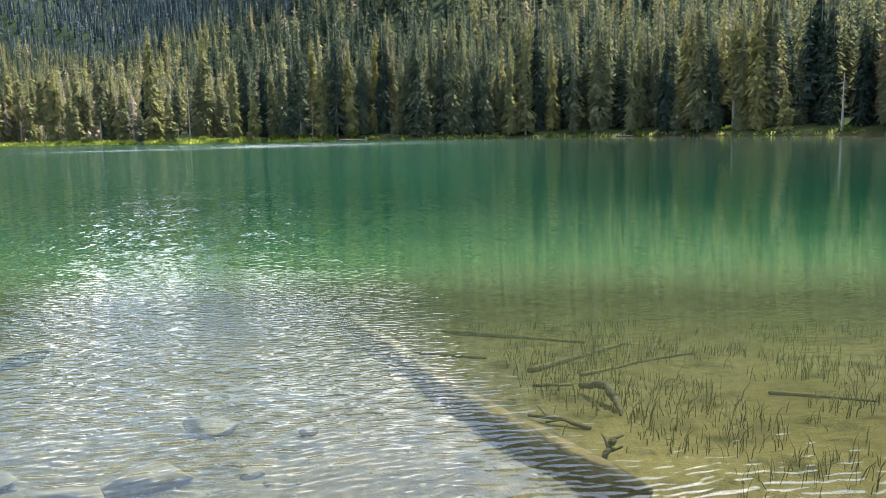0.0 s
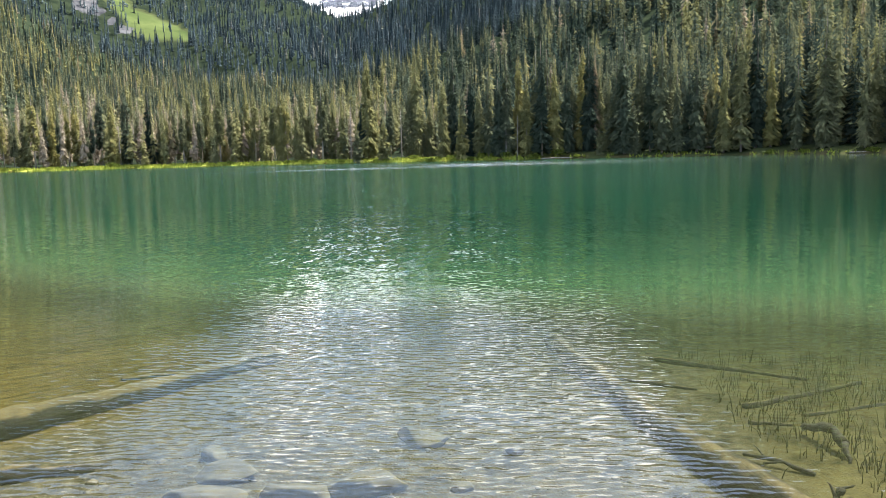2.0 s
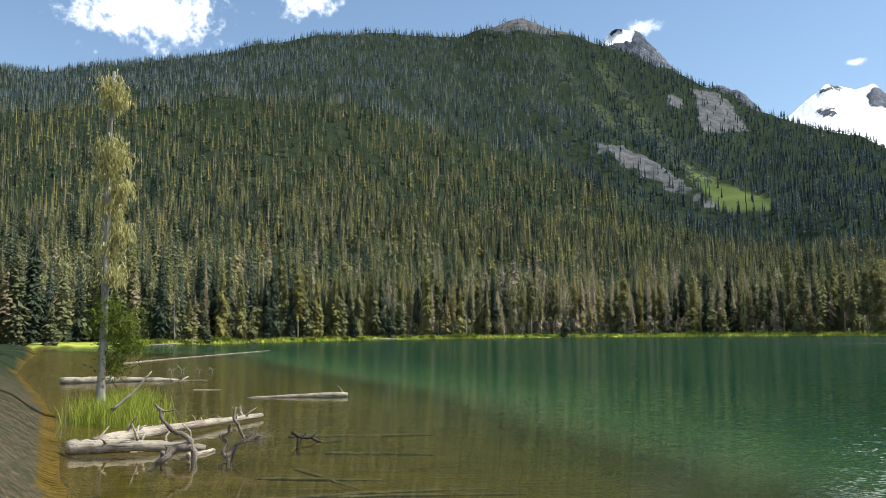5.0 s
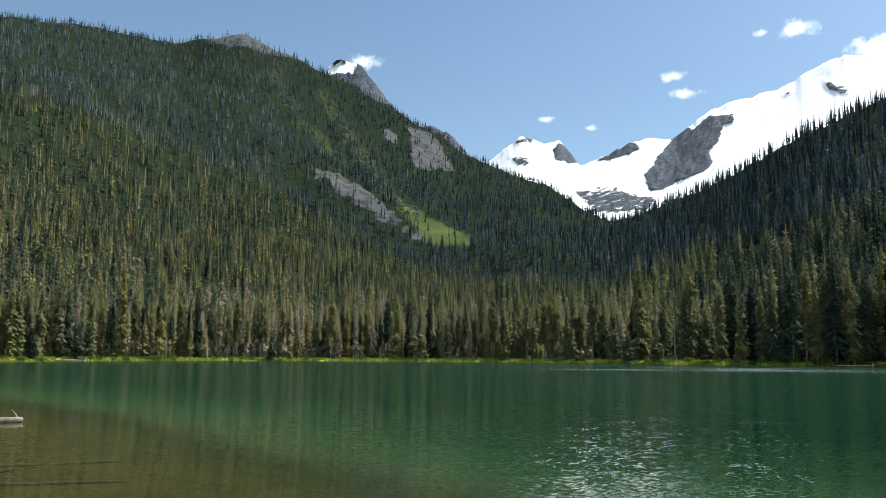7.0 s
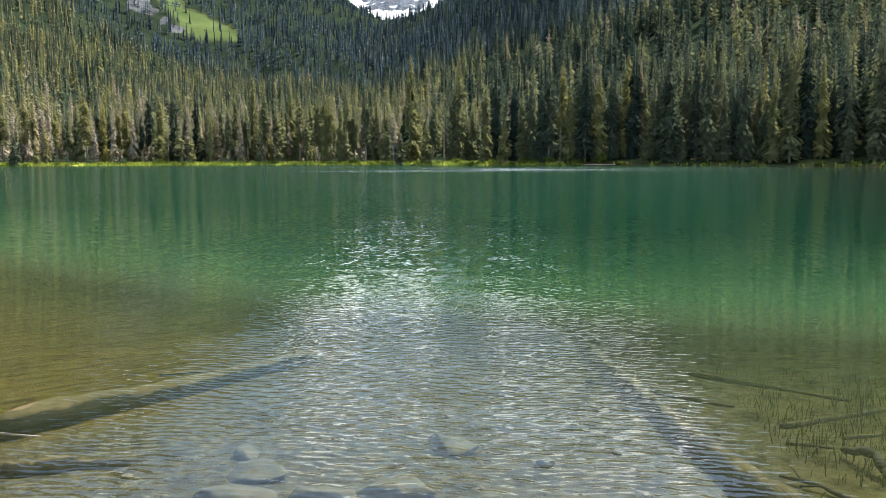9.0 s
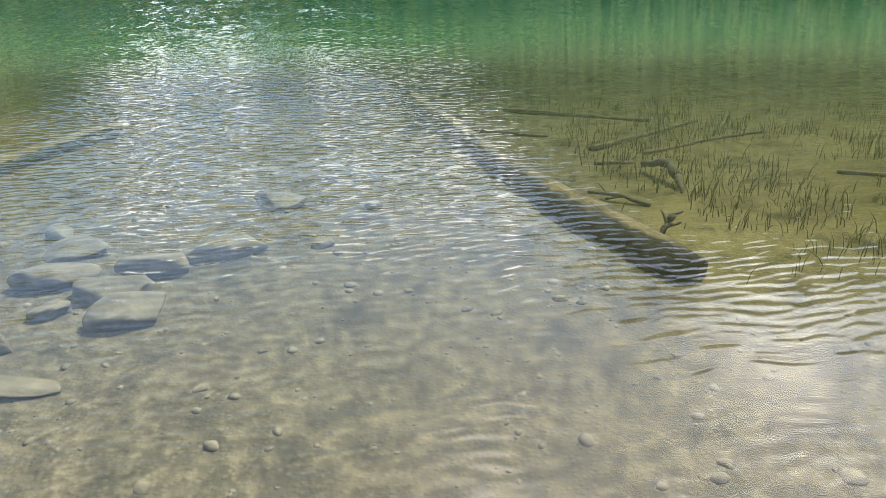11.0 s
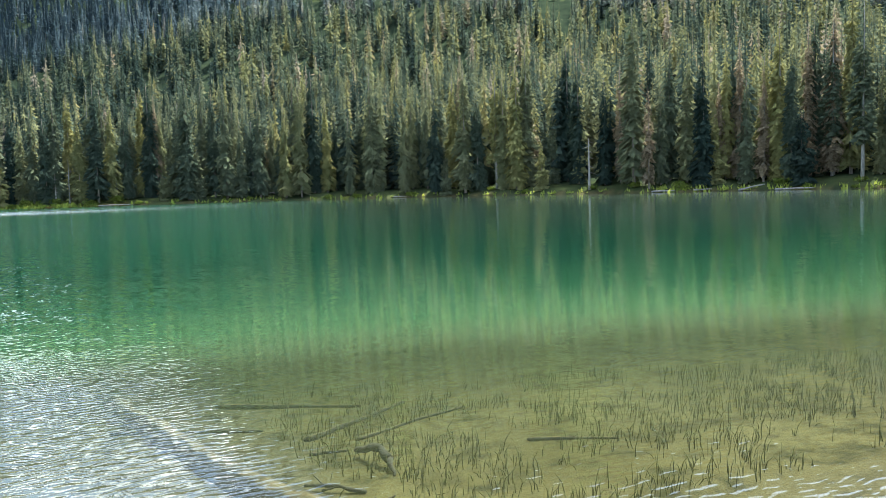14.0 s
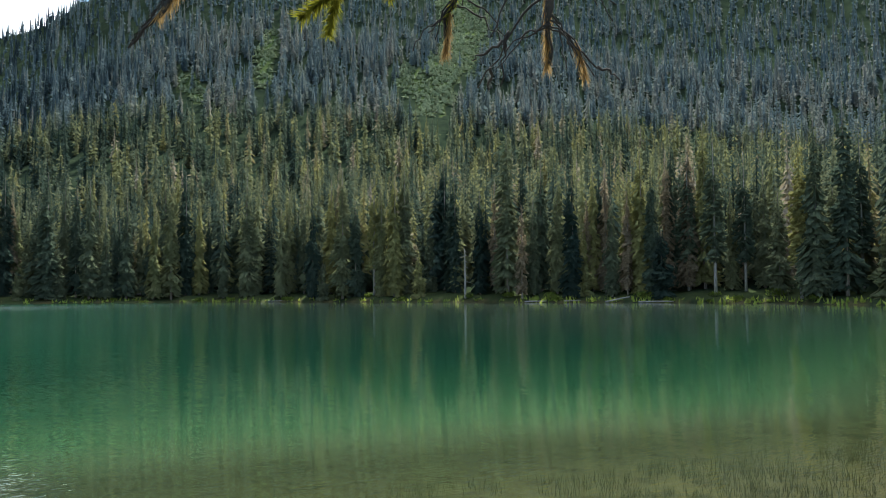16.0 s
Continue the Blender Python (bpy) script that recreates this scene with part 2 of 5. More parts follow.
def mat_ground():
    """Lake bed, bank, forest floor, meadow, scree and rock, chosen by the cover attributes of the terrain."""
    k = Nodes("ground")
    p = k.pos()
    g1, g2, g3 = k.noise(p, 9.0, 5.0, 0.65), k.noise(p, 38.0, 3.0), k.noise(p, 0.55, 4.0)
    pebble = k.t.nodes.new("ShaderNodeTexVoronoi")
    pebble.inputs["Scale"].default_value = 30.0
    k.put(pebble.inputs["Vector"], p)
    peb = k.ramp(pebble.outputs["Distance"], (0.1, 1.0), (0.55, 0.0))
    gravel = k.ramp(g1, (0.28, (0.0240, 0.0211, 0.0129)), (0.5, (0.0561, 0.0489, 0.0293)), (0.75, (0.1374, 0.1165, 0.0734)))
    gravel = k.mix(k.math("MULTIPLY", peb, 0.75), gravel, k.mix(pebble.outputs["Color"], (0.0478, 0.0422, 0.0258), (0.1435, 0.1221, 0.0780)))
    silt = k.ramp(g1, (0.3, (0.0607, 0.0391, 0.0065)), (0.7, (0.1350, 0.0921, 0.0194)))
    silt = k.mix(k.ramp(g3, (0.35, 0.0), (0.7, 0.6)), silt, (0.0255, 0.0197, 0.0059))
    silt = k.mix(k.ramp(g2, (0.55, 0.0), (0.8, 0.55)), silt, (0.0607, 0.0564, 0.0233))
    mott = k.noise(p, 2.2, 6.0, 0.72)
    silt = k.mix(k.ramp(mott, (0.42, 0.0), (0.62, 0.75)), silt, k.mix(0.5, silt, (0.10, 0.078, 0.036)))
    silt = k.mix(k.ramp(mott, (0.30, 0.7), (0.46, 0.0)), silt, (0.010, 0.007, 0.003))
    lay = k.t.nodes.new("ShaderNodeMapping")
    k.put(lay.inputs["Vector"], k.pos((1, 1, 1), -58))
    lay.inputs["Scale"].default_value = (0.6, 6.0, 1)
    fibre = k.noise(lay.outputs[0], 1.6, 6.0, 0.72)
    silt = k.mix(k.ramp(fibre, (0.36, 0.8), (0.54, 0.0)), silt, (0.018, 0.013, 0.005))
    silt = k.mix(k.ramp(fibre, (0.56, 0.0), (0.72, 0.5)), silt, (0.13, 0.095, 0.04))
    sand = k.ramp(g3, (0.3, (0.056, 0.047, 0.019)), (0.7, (0.098, 0.082, 0.036)))
    sand = k.mix(k.ramp(g1, (0.45, 0.0), (0.8, 0.5)), sand, (0.017, 0.016, 0.008))
    sand = k.mix(k.ramp(mott, (0.36, 0.75), (0.5, 0.0)), sand, (0.014, 0.014, 0.007))
    gravel = k.mix(k.ramp(mott, (0.34, 0.6), (0.5, 0.0)), gravel, (0.012, 0.012, 0.010))
    bed = k.mix(k.attr("silt"), gravel, silt)
    bed = k.mix(k.attr("sand"), bed, sand)
    floor = k.ramp(k.noise(p, 0.12, 5.0), (0.3, (0.010, 0.016, 0.011)), (0.7, (0.026, 0.036, 0.020)))
    litter = k.ramp(g1, (0.3, (0.030, 0.023, 0.015)), (0.55, (0.075, 0.060, 0.040)), (0.75, (0.14, 0.12, 0.085)))
    away = k.t.nodes.new("ShaderNodeVectorMath")
    away.operation = 'LENGTH'
    k.put(away.inputs[0], p)
    bank = k.ramp(k.math("MULTIPLY", away.outputs["Value"], 0.01, True), (0.3, 1.0), (0.6, 0.0))
    floor = k.mix(k.math("MULTIPLY", bank, k.ramp(mott, (0.38, 0.9), (0.62, 0.25))), floor, litter)
    grass = k.ramp(k.noise(p, 0.35, 5.0), (0.3, (0.16, 0.21, 0.033)), (0.7, (0.31, 0.33, 0.065)))
    meadow = k.ramp(k.noise(p, 0.02, 6.0), (0.3, (0.036, 0.056, 0.020)), (0.7, (0.082, 0.105, 0.038)))
    rr = k.noise(p, 0.05, 8.0, 0.7)
    rock = k.ramp(rr, (0.3, (0.028, 0.030, 0.034)), (0.5, (0.070, 0.073, 0.078)), (0.75, (0.14, 0.142, 0.145)))
    land = k.mix(k.attr("grass"), floor, grass)
    fray = k.math("MULTIPLY", k.math("SUBTRACT", k.noise(p, 0.045, 7.0, 0.7), 0.5), 1.3)
    mead = k.attr("meadow")
    meadow = k.mix(k.ramp(mead, (0.6, 0.0), (0.9, 1.0)), k.ramp(k.noise(p, 0.03, 6.0, 0.7), (0.35, (0.022, 0.030, 0.014)), (0.7, (0.060, 0.072, 0.032))), meadow)
    land = k.mix(k.ramp(k.math("ADD", mead, fray), (0.3, 0.0), (0.42, 1.0)), land, meadow)
    land = k.mix(k.ramp(k.math("ADD", k.attr("stony"), fray), (0.45, 0.0), (0.55, 1.0)), land, rock)
    col = k.mix(k.attr("bed"), land, bed)
    hgt = k.math("ADD", g1, k.math("MULTIPLY", peb, 0.3))
    return k.finish(col, 1.0, k.bump(hgt, 0.6, 0.03), 0.0)


def mat_water():
    """Clear shallow water that turns milky green with depth, under a rippled mirror."""
    k = Nodes("lake_water")
    d = k.attr("depth")
    thick = k.math("POWER", k.math("MULTIPLY", d, 1.2), 1.6)
    murk = k.math("SUBTRACT", 1.0, k.math("EXPONENT", k.math("MULTIPLY", thick, -1.0)), True)
    clear = k.n("CombineColor", 0,
                Red=k.math("EXPONENT", k.math("MULTIPLY", d, -0.30)),
                Green=k.math("EXPONENT", k.math("MULTIPLY", d, -0.06)),
                Blue=k.math("EXPONENT", k.math("MULTIPLY", d, -0.24)))
    see = k.n("BsdfTransparent", 0, Color=clear)
    milk = k.ramp(k.math("MULTIPLY", d, 0.1, True), (0.0, (0.066, 0.056, 0.020)), (0.05, (0.050, 0.066, 0.027)), (0.09, (0.042, 0.068, 0.029)), (0.16, (0.025, 0.059, 0.023)),
                  (0.34, (0.011, 0.039, 0.016)), (1.0, (0.0045, 0.024, 0.0115)))
    drift = k.noise(k.pos((0.02, 0.05, 1)), 1.0, 3.0)
    milk = k.mix(k.math("MULTIPLY", drift, 0.5), milk, k.mix(0.5, milk, (0.005, 0.03, 0.02)))
    body = k.n("BsdfDiffuse", 0, Color=milk)
    under = k.t.nodes.new("ShaderNodeMixShader")
    k.put(under.inputs[0], murk)
    k.put(under.inputs[1], see)
    k.put(under.inputs[2], body)
    # slopes of the ripples: short ones close in, longer ones farther out
    wind, long = k.attr("wind"), k.attr("open")
    # crests of several trains of small waves, bent by slow drift
    bend = k.t.nodes.new("ShaderNodeVectorMath")
    bend.operation = 'MULTIPLY_ADD'
    k.put(bend.inputs[0], k.n("TexNoise", 1, Vector=k.pos(), Scale=1.1, Detail=2.0, Roughness=0.5))
    bend.inputs[1].default_value = (0.34, 0.34, 0.0)
    k.put(bend.inputs[2], k.pos())
    trains = []
    for length, turn, size in ((0.078, 87, 0.050), (0.100, 98, 0.055), (0.135, 80, 0.050), (0.060, 104, 0.035), (0.19, 94, 0.030), (0.088, 68, 0.030)):
        way = (math.cos(radians(turn)), math.sin(radians(turn)))
        dot = k.t.nodes.new("ShaderNodeVectorMath")
        dot.operation = 'DOT_PRODUCT'
        k.put(dot.inputs[0], bend.outputs[0])
        dot.inputs[1].default_value = (way[0] * 2 * math.pi / length, way[1] * 2 * math.pi / length, 0)
        wave = k.math("SINE", dot.outputs["Value"])
        trains.append((way, k.math("MULTIPLY", wave, size)))
    short = []
    for i in range(2):
        total = k.math("MULTIPLY", trains[0][1], trains[0][0][i])
        for way, wave in trains[1:]:
            total = k.math("ADD", total, k.math("MULTIPLY", wave, way[i]))
        short.append(total)
    swell = k.n("SeparateColor", 0, Color=k.n("TexNoise", 1, Vector=k.pos((6.5, 3.2, 1), 8), Scale=1.0, Detail=2.5, Roughness=0.6, Distortion=0.3)).node
    slow = k.noise(k.pos((0.5, 1.2, 1)), 1.0, 2.0)
    patch = k.ramp(slow, (0.3, 0.55), (0.7, 1.3))
    amount = k.math("MULTIPLY", wind, patch)

    def slope(i, most):
        a = short[i]
        b = k.math("SUBTRACT", swell.outputs[i], 0.5)
        v = k.math("ADD", k.math("MULTIPLY", a, k.math("SUBTRACT", 1.0, k.math("MULTIPLY", long, 0.6))), k.math("MULTIPLY", b, long))
        return k.math("MULTIPLY", k.math("MULTIPLY", v, most), amount)

    tilt = k.n("CombineXYZ", 0, X=slope(0, 0.9), Y=slope(1, 1.8), Z=1.0)
    norm = k.t.nodes.new("ShaderNodeVectorMath")
    norm.operation = 'NORMALIZE'
    k.put(norm.inputs[0], tilt)
    bump = norm.outputs[0]
    gloss = k.n("BsdfGlossy", 0, Color=(1, 1, 1, 1), Roughness=k.attr("chop"), Normal=bump)
    fres = k.n("Fresnel", 0, IOR=1.38, Normal=bump)
    top = k.t.nodes.new("ShaderNodeMixShader")
    k.put(top.inputs[0], k.math("MULTIPLY", fres, k.attr("sheen")))
    k.put(top.inputs[1], under.outputs[0])
    k.put(top.inputs[2], gloss)
    k.t.links.new(top.outputs[0], k.out.inputs[0])
    return k.mat


def mat_peak():
    """Snow and bare rock, split by the 'bare' attribute and fine noise."""
    k = Nodes("snow_and_rock")
    p = k.pos()
    n1, n2 = k.noise(p, 0.014, 10.0, 0.78), k.noise(p, 0.05, 6.0, 0.7)
    streak = k.noise(k.pos((0.035, 0.004, 0.004)), 1.0, 6.0, 0.7)
    rock = k.ramp(k.math("ADD", k.math("MULTIPLY", n2, 0.6), k.math("MULTIPLY", streak, 0.4)), (0.40, (0.016, 0.023, 0.038)), (0.5, (0.046, 0.060, 0.084)), (0.62, (0.115, 0.132, 0.160)))
    snow = k.ramp(n1, (0.3, (0.70, 0.76, 0.84)), (0.5, (0.88, 0.90, 0.92)), (0.7, (0.92, 0.92, 0.92)))
    f = k.ramp(k.math("ADD", k.attr("bare"), k.math("MULTIPLY", k.math("SUBTRACT", n1, 0.5), 1.9)), (0.47, 0.0), (0.52, 1.0))
    col = k.mix(f, snow, rock)
    relief = k.math("ADD", k.math("MULTIPLY", n2, k.math("ADD", k.math("MULTIPLY", f, 0.85), 0.15)), k.math("MULTIPLY", n1, 0.35))
    return k.finish(col, 0.8, k.bump(relief, 1.0, 16.0), 0.2)


def mat_leaf(name, a, b, through=0.5, scale=8.0, use_object=False):
    k = Nodes(name)
    g = k.n("NewGeometry", 8) if not use_object else k.n("ObjectInfo", 5)
    n = k.noise(k.pos(), scale, 3.0)
    return k.leafy(k.mix(k.math("ADD", k.math("MULTIPLY", g, 0.6), k.math("MULTIPLY", n, 0.4)), a, b), through)


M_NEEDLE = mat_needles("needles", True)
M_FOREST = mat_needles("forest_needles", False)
M_DEAD = mat_dead_needles()
M_BARK = mat_bark()
M_GREYBARK = mat_bark("bleached_bark", (0.13, 0.12, 0.105), (0.32, 0.30, 0.27))
M_DRIFT = mat_drift("driftwood", (0.10, 0.080, 0.058), (0.24, 0.205, 0.16), (0.40, 0.355, 0.295))
M_ROOT = mat_drift("root_wood", (0.045, 0.035, 0.026), (0.12, 0.10, 0.08), (0.28, 0.245, 0.20))
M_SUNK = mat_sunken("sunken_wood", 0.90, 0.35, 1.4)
M_SILT_LIT = mat_sunken("silted_lit_wood", 0.45, 0.6, 1.6)
M_DARKWOOD = mat_drift("wet_wood", (0.010, 0.008, 0.006), (0.026, 0.021, 0.014), (0.055, 0.045, 0.030))
M_ROCK = mat_rock("lake_rock", (0.034, 0.030, 0.019), (0.088, 0.075, 0.046), (0.17, 0.143, 0.088))
M_GROUND = mat_ground()
M_WATER = mat_water()
M_PEAK = mat_peak()
M_GRASS = mat_leaf("shore_grass", (0.15, 0.21, 0.032), (0.34, 0.36, 0.07), 0.4, 0.5)
M_SHRUB = mat_leaf("shrub_leaves", (0.045, 0.075, 0.015), (0.16, 0.19, 0.035), 0.4, 1.5)
M_SCRUB = mat_leaf("scrub_leaves", (0.13, 0.17, 0.10), (0.27, 0.31, 0.19), 0.3, 0.2)
M_REED = mat_leaf("reed", (0.045, 0.05, 0.02), (0.12, 0.115, 0.048), 0.2, 4.0)
M_SPRIG = mat_leaf("bright_leaves", (0.08, 0.17, 0.012), (0.24, 0.33, 0.035), 0.5, 20.0)
M_BRIGHTNEEDLE = mat_leaf("lit_needles", (0.10, 0.12, 0.012), (0.30, 0.26, 0.03), 0.55, 30.0)
M_LICHEN = mat_leaf("lichen", (0.22, 0.14, 0.05), (0.42, 0.28, 0.12), 0.5, 30.0)
M_HANGING = mat_leaf("hanging_lichen", (0.26, 0.25, 0.10), (0.50, 0.47, 0.22), 0.4, 6.0)
M_TWIG = mat_bark("dark_twig", (0.02, 0.017, 0.014), (0.07, 0.06, 0.05))

# ---------- shape of the land ----------
def curve(x, xs, ys):
    """Smooth monotone-ish interpolation over a few control values."""
    xs, ys = np.array(xs, float), np.array(ys, float)
    x = np.clip(np.asarray(x, float), xs[0], xs[-1])
    i = np.clip(np.searchsorted(xs, x) - 1, 0, len(xs) - 2)
    m = np.gradient(ys, xs)
    h = xs[i + 1] - xs[i]
    u = (x - xs[i]) / h
    lin = ys[i] + (ys[i + 1] - ys[i]) * u
    her = ((2 * u**3 - 3 * u**2 + 1) * ys[i] + (u**3 - 2 * u**2 + u) * h * m[i]
           + (-2 * u**3 + 3 * u**2) * ys[i + 1] + (u**3 - u**2) * h * m[i + 1])
    return 0.5 * lin + 0.5 * her


def step(x, a, b):
    u = np.clip((np.asarray(x, float) - a) / (b - a), 0, 1)
    return u * u * (3 - 2 * u)


GX = np.random.RandomState(5).rand(64, 64)


def fuzz(x, y):
    """Value noise on a 64 x 64 lattice, 0 to 1."""
    x, y = np.asarray(x, float), np.asarray(y, float)
    xi, yi = np.floor(x).astype(int), np.floor(y).astype(int)
    u, v = x - xi, y - yi
    u, v = u * u * (3 - 2 * u), v * v * (3 - 2 * v)
    a, b = GX[xi % 64, yi % 64], GX[(xi + 1) % 64, yi % 64]
    c, e = GX[xi % 64, (yi + 1) % 64], GX[(xi + 1) % 64, (yi + 1) % 64]
    return (a * (1 - u) + b * u) * (1 - v) + (c * (1 - u) + e * u) * v


def fuzz4(x, y):
    return (fuzz(x, y) + 0.5 * fuzz(2.1 * x + 7, 2.1 * y) + 0.25 * fuzz(4.3 * x, 4.3 * y + 5) + 0.125 * fuzz(8.7 * x + 3, 8.7 * y)) / 1.875


def far_shore(yaw):
    return curve(yaw, (-75, -60, -52, -34, -26, -10, 3, 9, 20, 36, 52, 64, 80), (112, 118, 130, 148, 166, 192, 208, 222, 255, 280, 262, 205, 170)) \
        + 3.0 * (fuzz(yaw * 0.9, 3.0) - 0.5)


def near_shore(x):
    return curve(x, (-400, -120, -60, -30, -23, -14, -6, 0, 6, 15, 40, 120, 400), (110, 36, 17, 9.6, 7.6, 4.8, 2.6, 1.6, 2.0, 3.2, 14, 60, 200))


def shelf_edge(x):
    return curve(x, (-90, -60, -38, -23, -16, -10, -4.5, 0, 4, 8.5, 12, 15, 30, 80), (50, 36, 27, 21, 17, 14, 11.5, 11.0, 10.3, 9.2, 8.2, 7.6, 12.5, 36))


def ridges(yaw):
    """Range and elevation of the near crest, and of the skyline behind it."""
    r1 = curve(yaw, (-75, -45, -15, 0, 8, 13, 19, 23, 29, 34, 42, 60, 80), (430, 440, 470, 520, 560, 600, 700, 780, 900, 950, 1050, 1100, 1100))
    e1 = curve(yaw, (-75, -60, -54, -47, -39, -31, -23, -17, -11, -7, -4.6, -0.7, 2.9, 6.5, 8.7, 11.6, 15, 20, 22.6, 26, 30.5, 34.5, 38, 42, 46, 54, 62, 70, 80),
               (7.0, 7.7, 9.1, 10.3, 10.6, 11.2, 11.6, 11.4, 10.9, 10.2, 9.2, 8.4, 7.6, 6.6, 5.9, 4.9, 4.2, 4.4, 4.9, 5.6, 7.1, 9.7, 11.4, 12.9, 14.4, 16.2, 16.2, 15, 13))
    r2 = curve(yaw, (-75, -40, -10, 0, 8, 13, 17, 25, 35, 45, 80), (950, 950, 1000, 1050, 1250, 1500, 1700, 1850, 1950, 2050, 2050))
    e2 = curve(yaw, (-75, -60, -45, -35, -25, -21, -18, -14, -10, -6, -2.7, 1, 4.6, 8.4, 12.9, 17.2, 22, 26.3, 29.3, 34, 36.5, 38.3, 40.2, 42.0, 45, 49, 52.6, 56, 67, 80),
               (19, 20.5, 22.8, 24.8, 26.2, 26.4, 25.2, 22.7, 19.5, 17.0, 15.5, 14.3, 12.6, 10.9, 9.5, 12.0, 13.7, 16.1, 17.8, 20.0, 20.9, 21.6, 22.1, 21.7, 21.2, 21.3, 21.2, 20.9, 18.5, 16))
    return r1, e1, r2, e2


def far_land(yaw, r):
    """Height of the land beyond the lake."""
    rs = far_shore(yaw)
    r1, e1, r2, e2 = ridges(yaw)
    o = r - rs
    bench = 0.5 * step(o, 0, 4) + np.clip(o, 0, 400) * curve(yaw, (-60, -20, 0, 12, 30, 60), (0.14, 0.14, 0.10, 0.03, 0.03, 0.06))
    e0 = np.degrees(np.arctan2(curve(yaw, (-60, -20, 0, 12, 30, 60), (10, 10, 8, 2.5, 2.5, 4)) - 1.5, rs + 70))
    f1 = np.clip((r - rs - 70) / (r1 - rs - 70), 0, 1)
    dip = 0.6 + 0.7 * step(yaw, 9, 15) * (1 - step(yaw, 35.5, 40))
    g = np.clip((r - r1) / (r2 - r1), 0, 1)
    e = np.where(r < r1, e0 + (e1 - e0) * f1 ** 0.85, e1 + (e2 - e1) * g ** 0.8 - dip * np.sin(np.pi * np.clip(g * 4, 0, 1)))
    e = np.where(r > r2, np.maximum(e2 - (r / r2 - 1) * 16, -2.0), e)
    slope = r * np.tan(np.radians(e)) + 1.5
    slope = slope + (fuzz4(yaw * 0.45, r / 160.0) - 0.5) * np.clip((r - rs - 120) / 400, 0, 1) * r * 0.022 * np.where(r < r2, 1, .3)
    k = step(o, 45, 110)
    return np.where(o < 0, -np.minimum(-o * 0.4, 14.0), bench * (1 - k) + slope * k)


def land(x, y):
    """Height of the ground anywhere: bank, lake bed, far land."""
    r, yaw = np.hypot(x, y), np.degrees(np.arctan2(-x, y))
    back = near_shore(x) - y
    edge = shelf_edge(x)
    into = np.clip(-back, 0, None)
    u = np.clip(into / np.maximum(edge - near_shore(x), 1), 0, 1)
    shallow = 0.14 + 0.42 * u ** 1.4
    shallow = np.minimum(into * 0.5, shallow) + 0.07 * (fuzz4(x * 0.8, y * 0.8) - 0.5)
    past = np.clip(y - edge, 0, None)
    bed = -(shallow + np.minimum(past * 0.025 + 0.0015 * past ** 2, 3.5))
    far = far_land(yaw, r)
    lake = np.maximum(bed, np.where(r < far_shore(yaw), far, bed))
    bank = 0.85 * step(back, 0, 1.7) + np.clip(back - 1.7, 0, 12) * 0.06 + np.clip(back - 13.7, 0, 400) * 0.015 + 0.12 * (fuzz4(x * 0.9, y * 0.9) - 0.5) * step(back, 0, 1)
    z = np.where(back > 0, bank, lake)
    return np.where((r > far_shore(yaw)) & (back <= 0), far, z)


def lake_depth(x, y):
    """True depth of the lake; the bed is drawn raised beyond the shelf, as the water's refraction shows it."""
    past = np.clip(y - shelf_edge(x), 0, None)
    extra = np.minimum(past * 0.24 + 0.03 * past ** 2, 13.0) - np.minimum(past * 0.025 + 0.0015 * past ** 2, 3.5)
    return np.clip(-land(x, y), 0, 14) + np.where(land(x, y) < 0, extra, 0)


def band(yaw, e, pts, width, soft=False):
    """1 inside a band of the given half-width round a line of (yaw, elevation) points."""
    best = np.full(np.shape(yaw), 99.0)
    for (a, b), (c, d) in zip(pts, pts[1:]):
        t = np.clip(((yaw - a) * (c - a) + (e - b) * (d - b)) / ((c - a) ** 2 + (d - b) ** 2), 0, 1)
        best = np.minimum(best, np.hypot(yaw - a - t * (c - a), e - b - t * (d - b)))
    if soft:
        return 1 - step(best, 0.0, 2.1 * width)
    return 1 - step(best + (fuzz4(yaw * 2.3, e * 2.3) - 0.5) * width * 1.6, width * 0.75, width * 1.1)


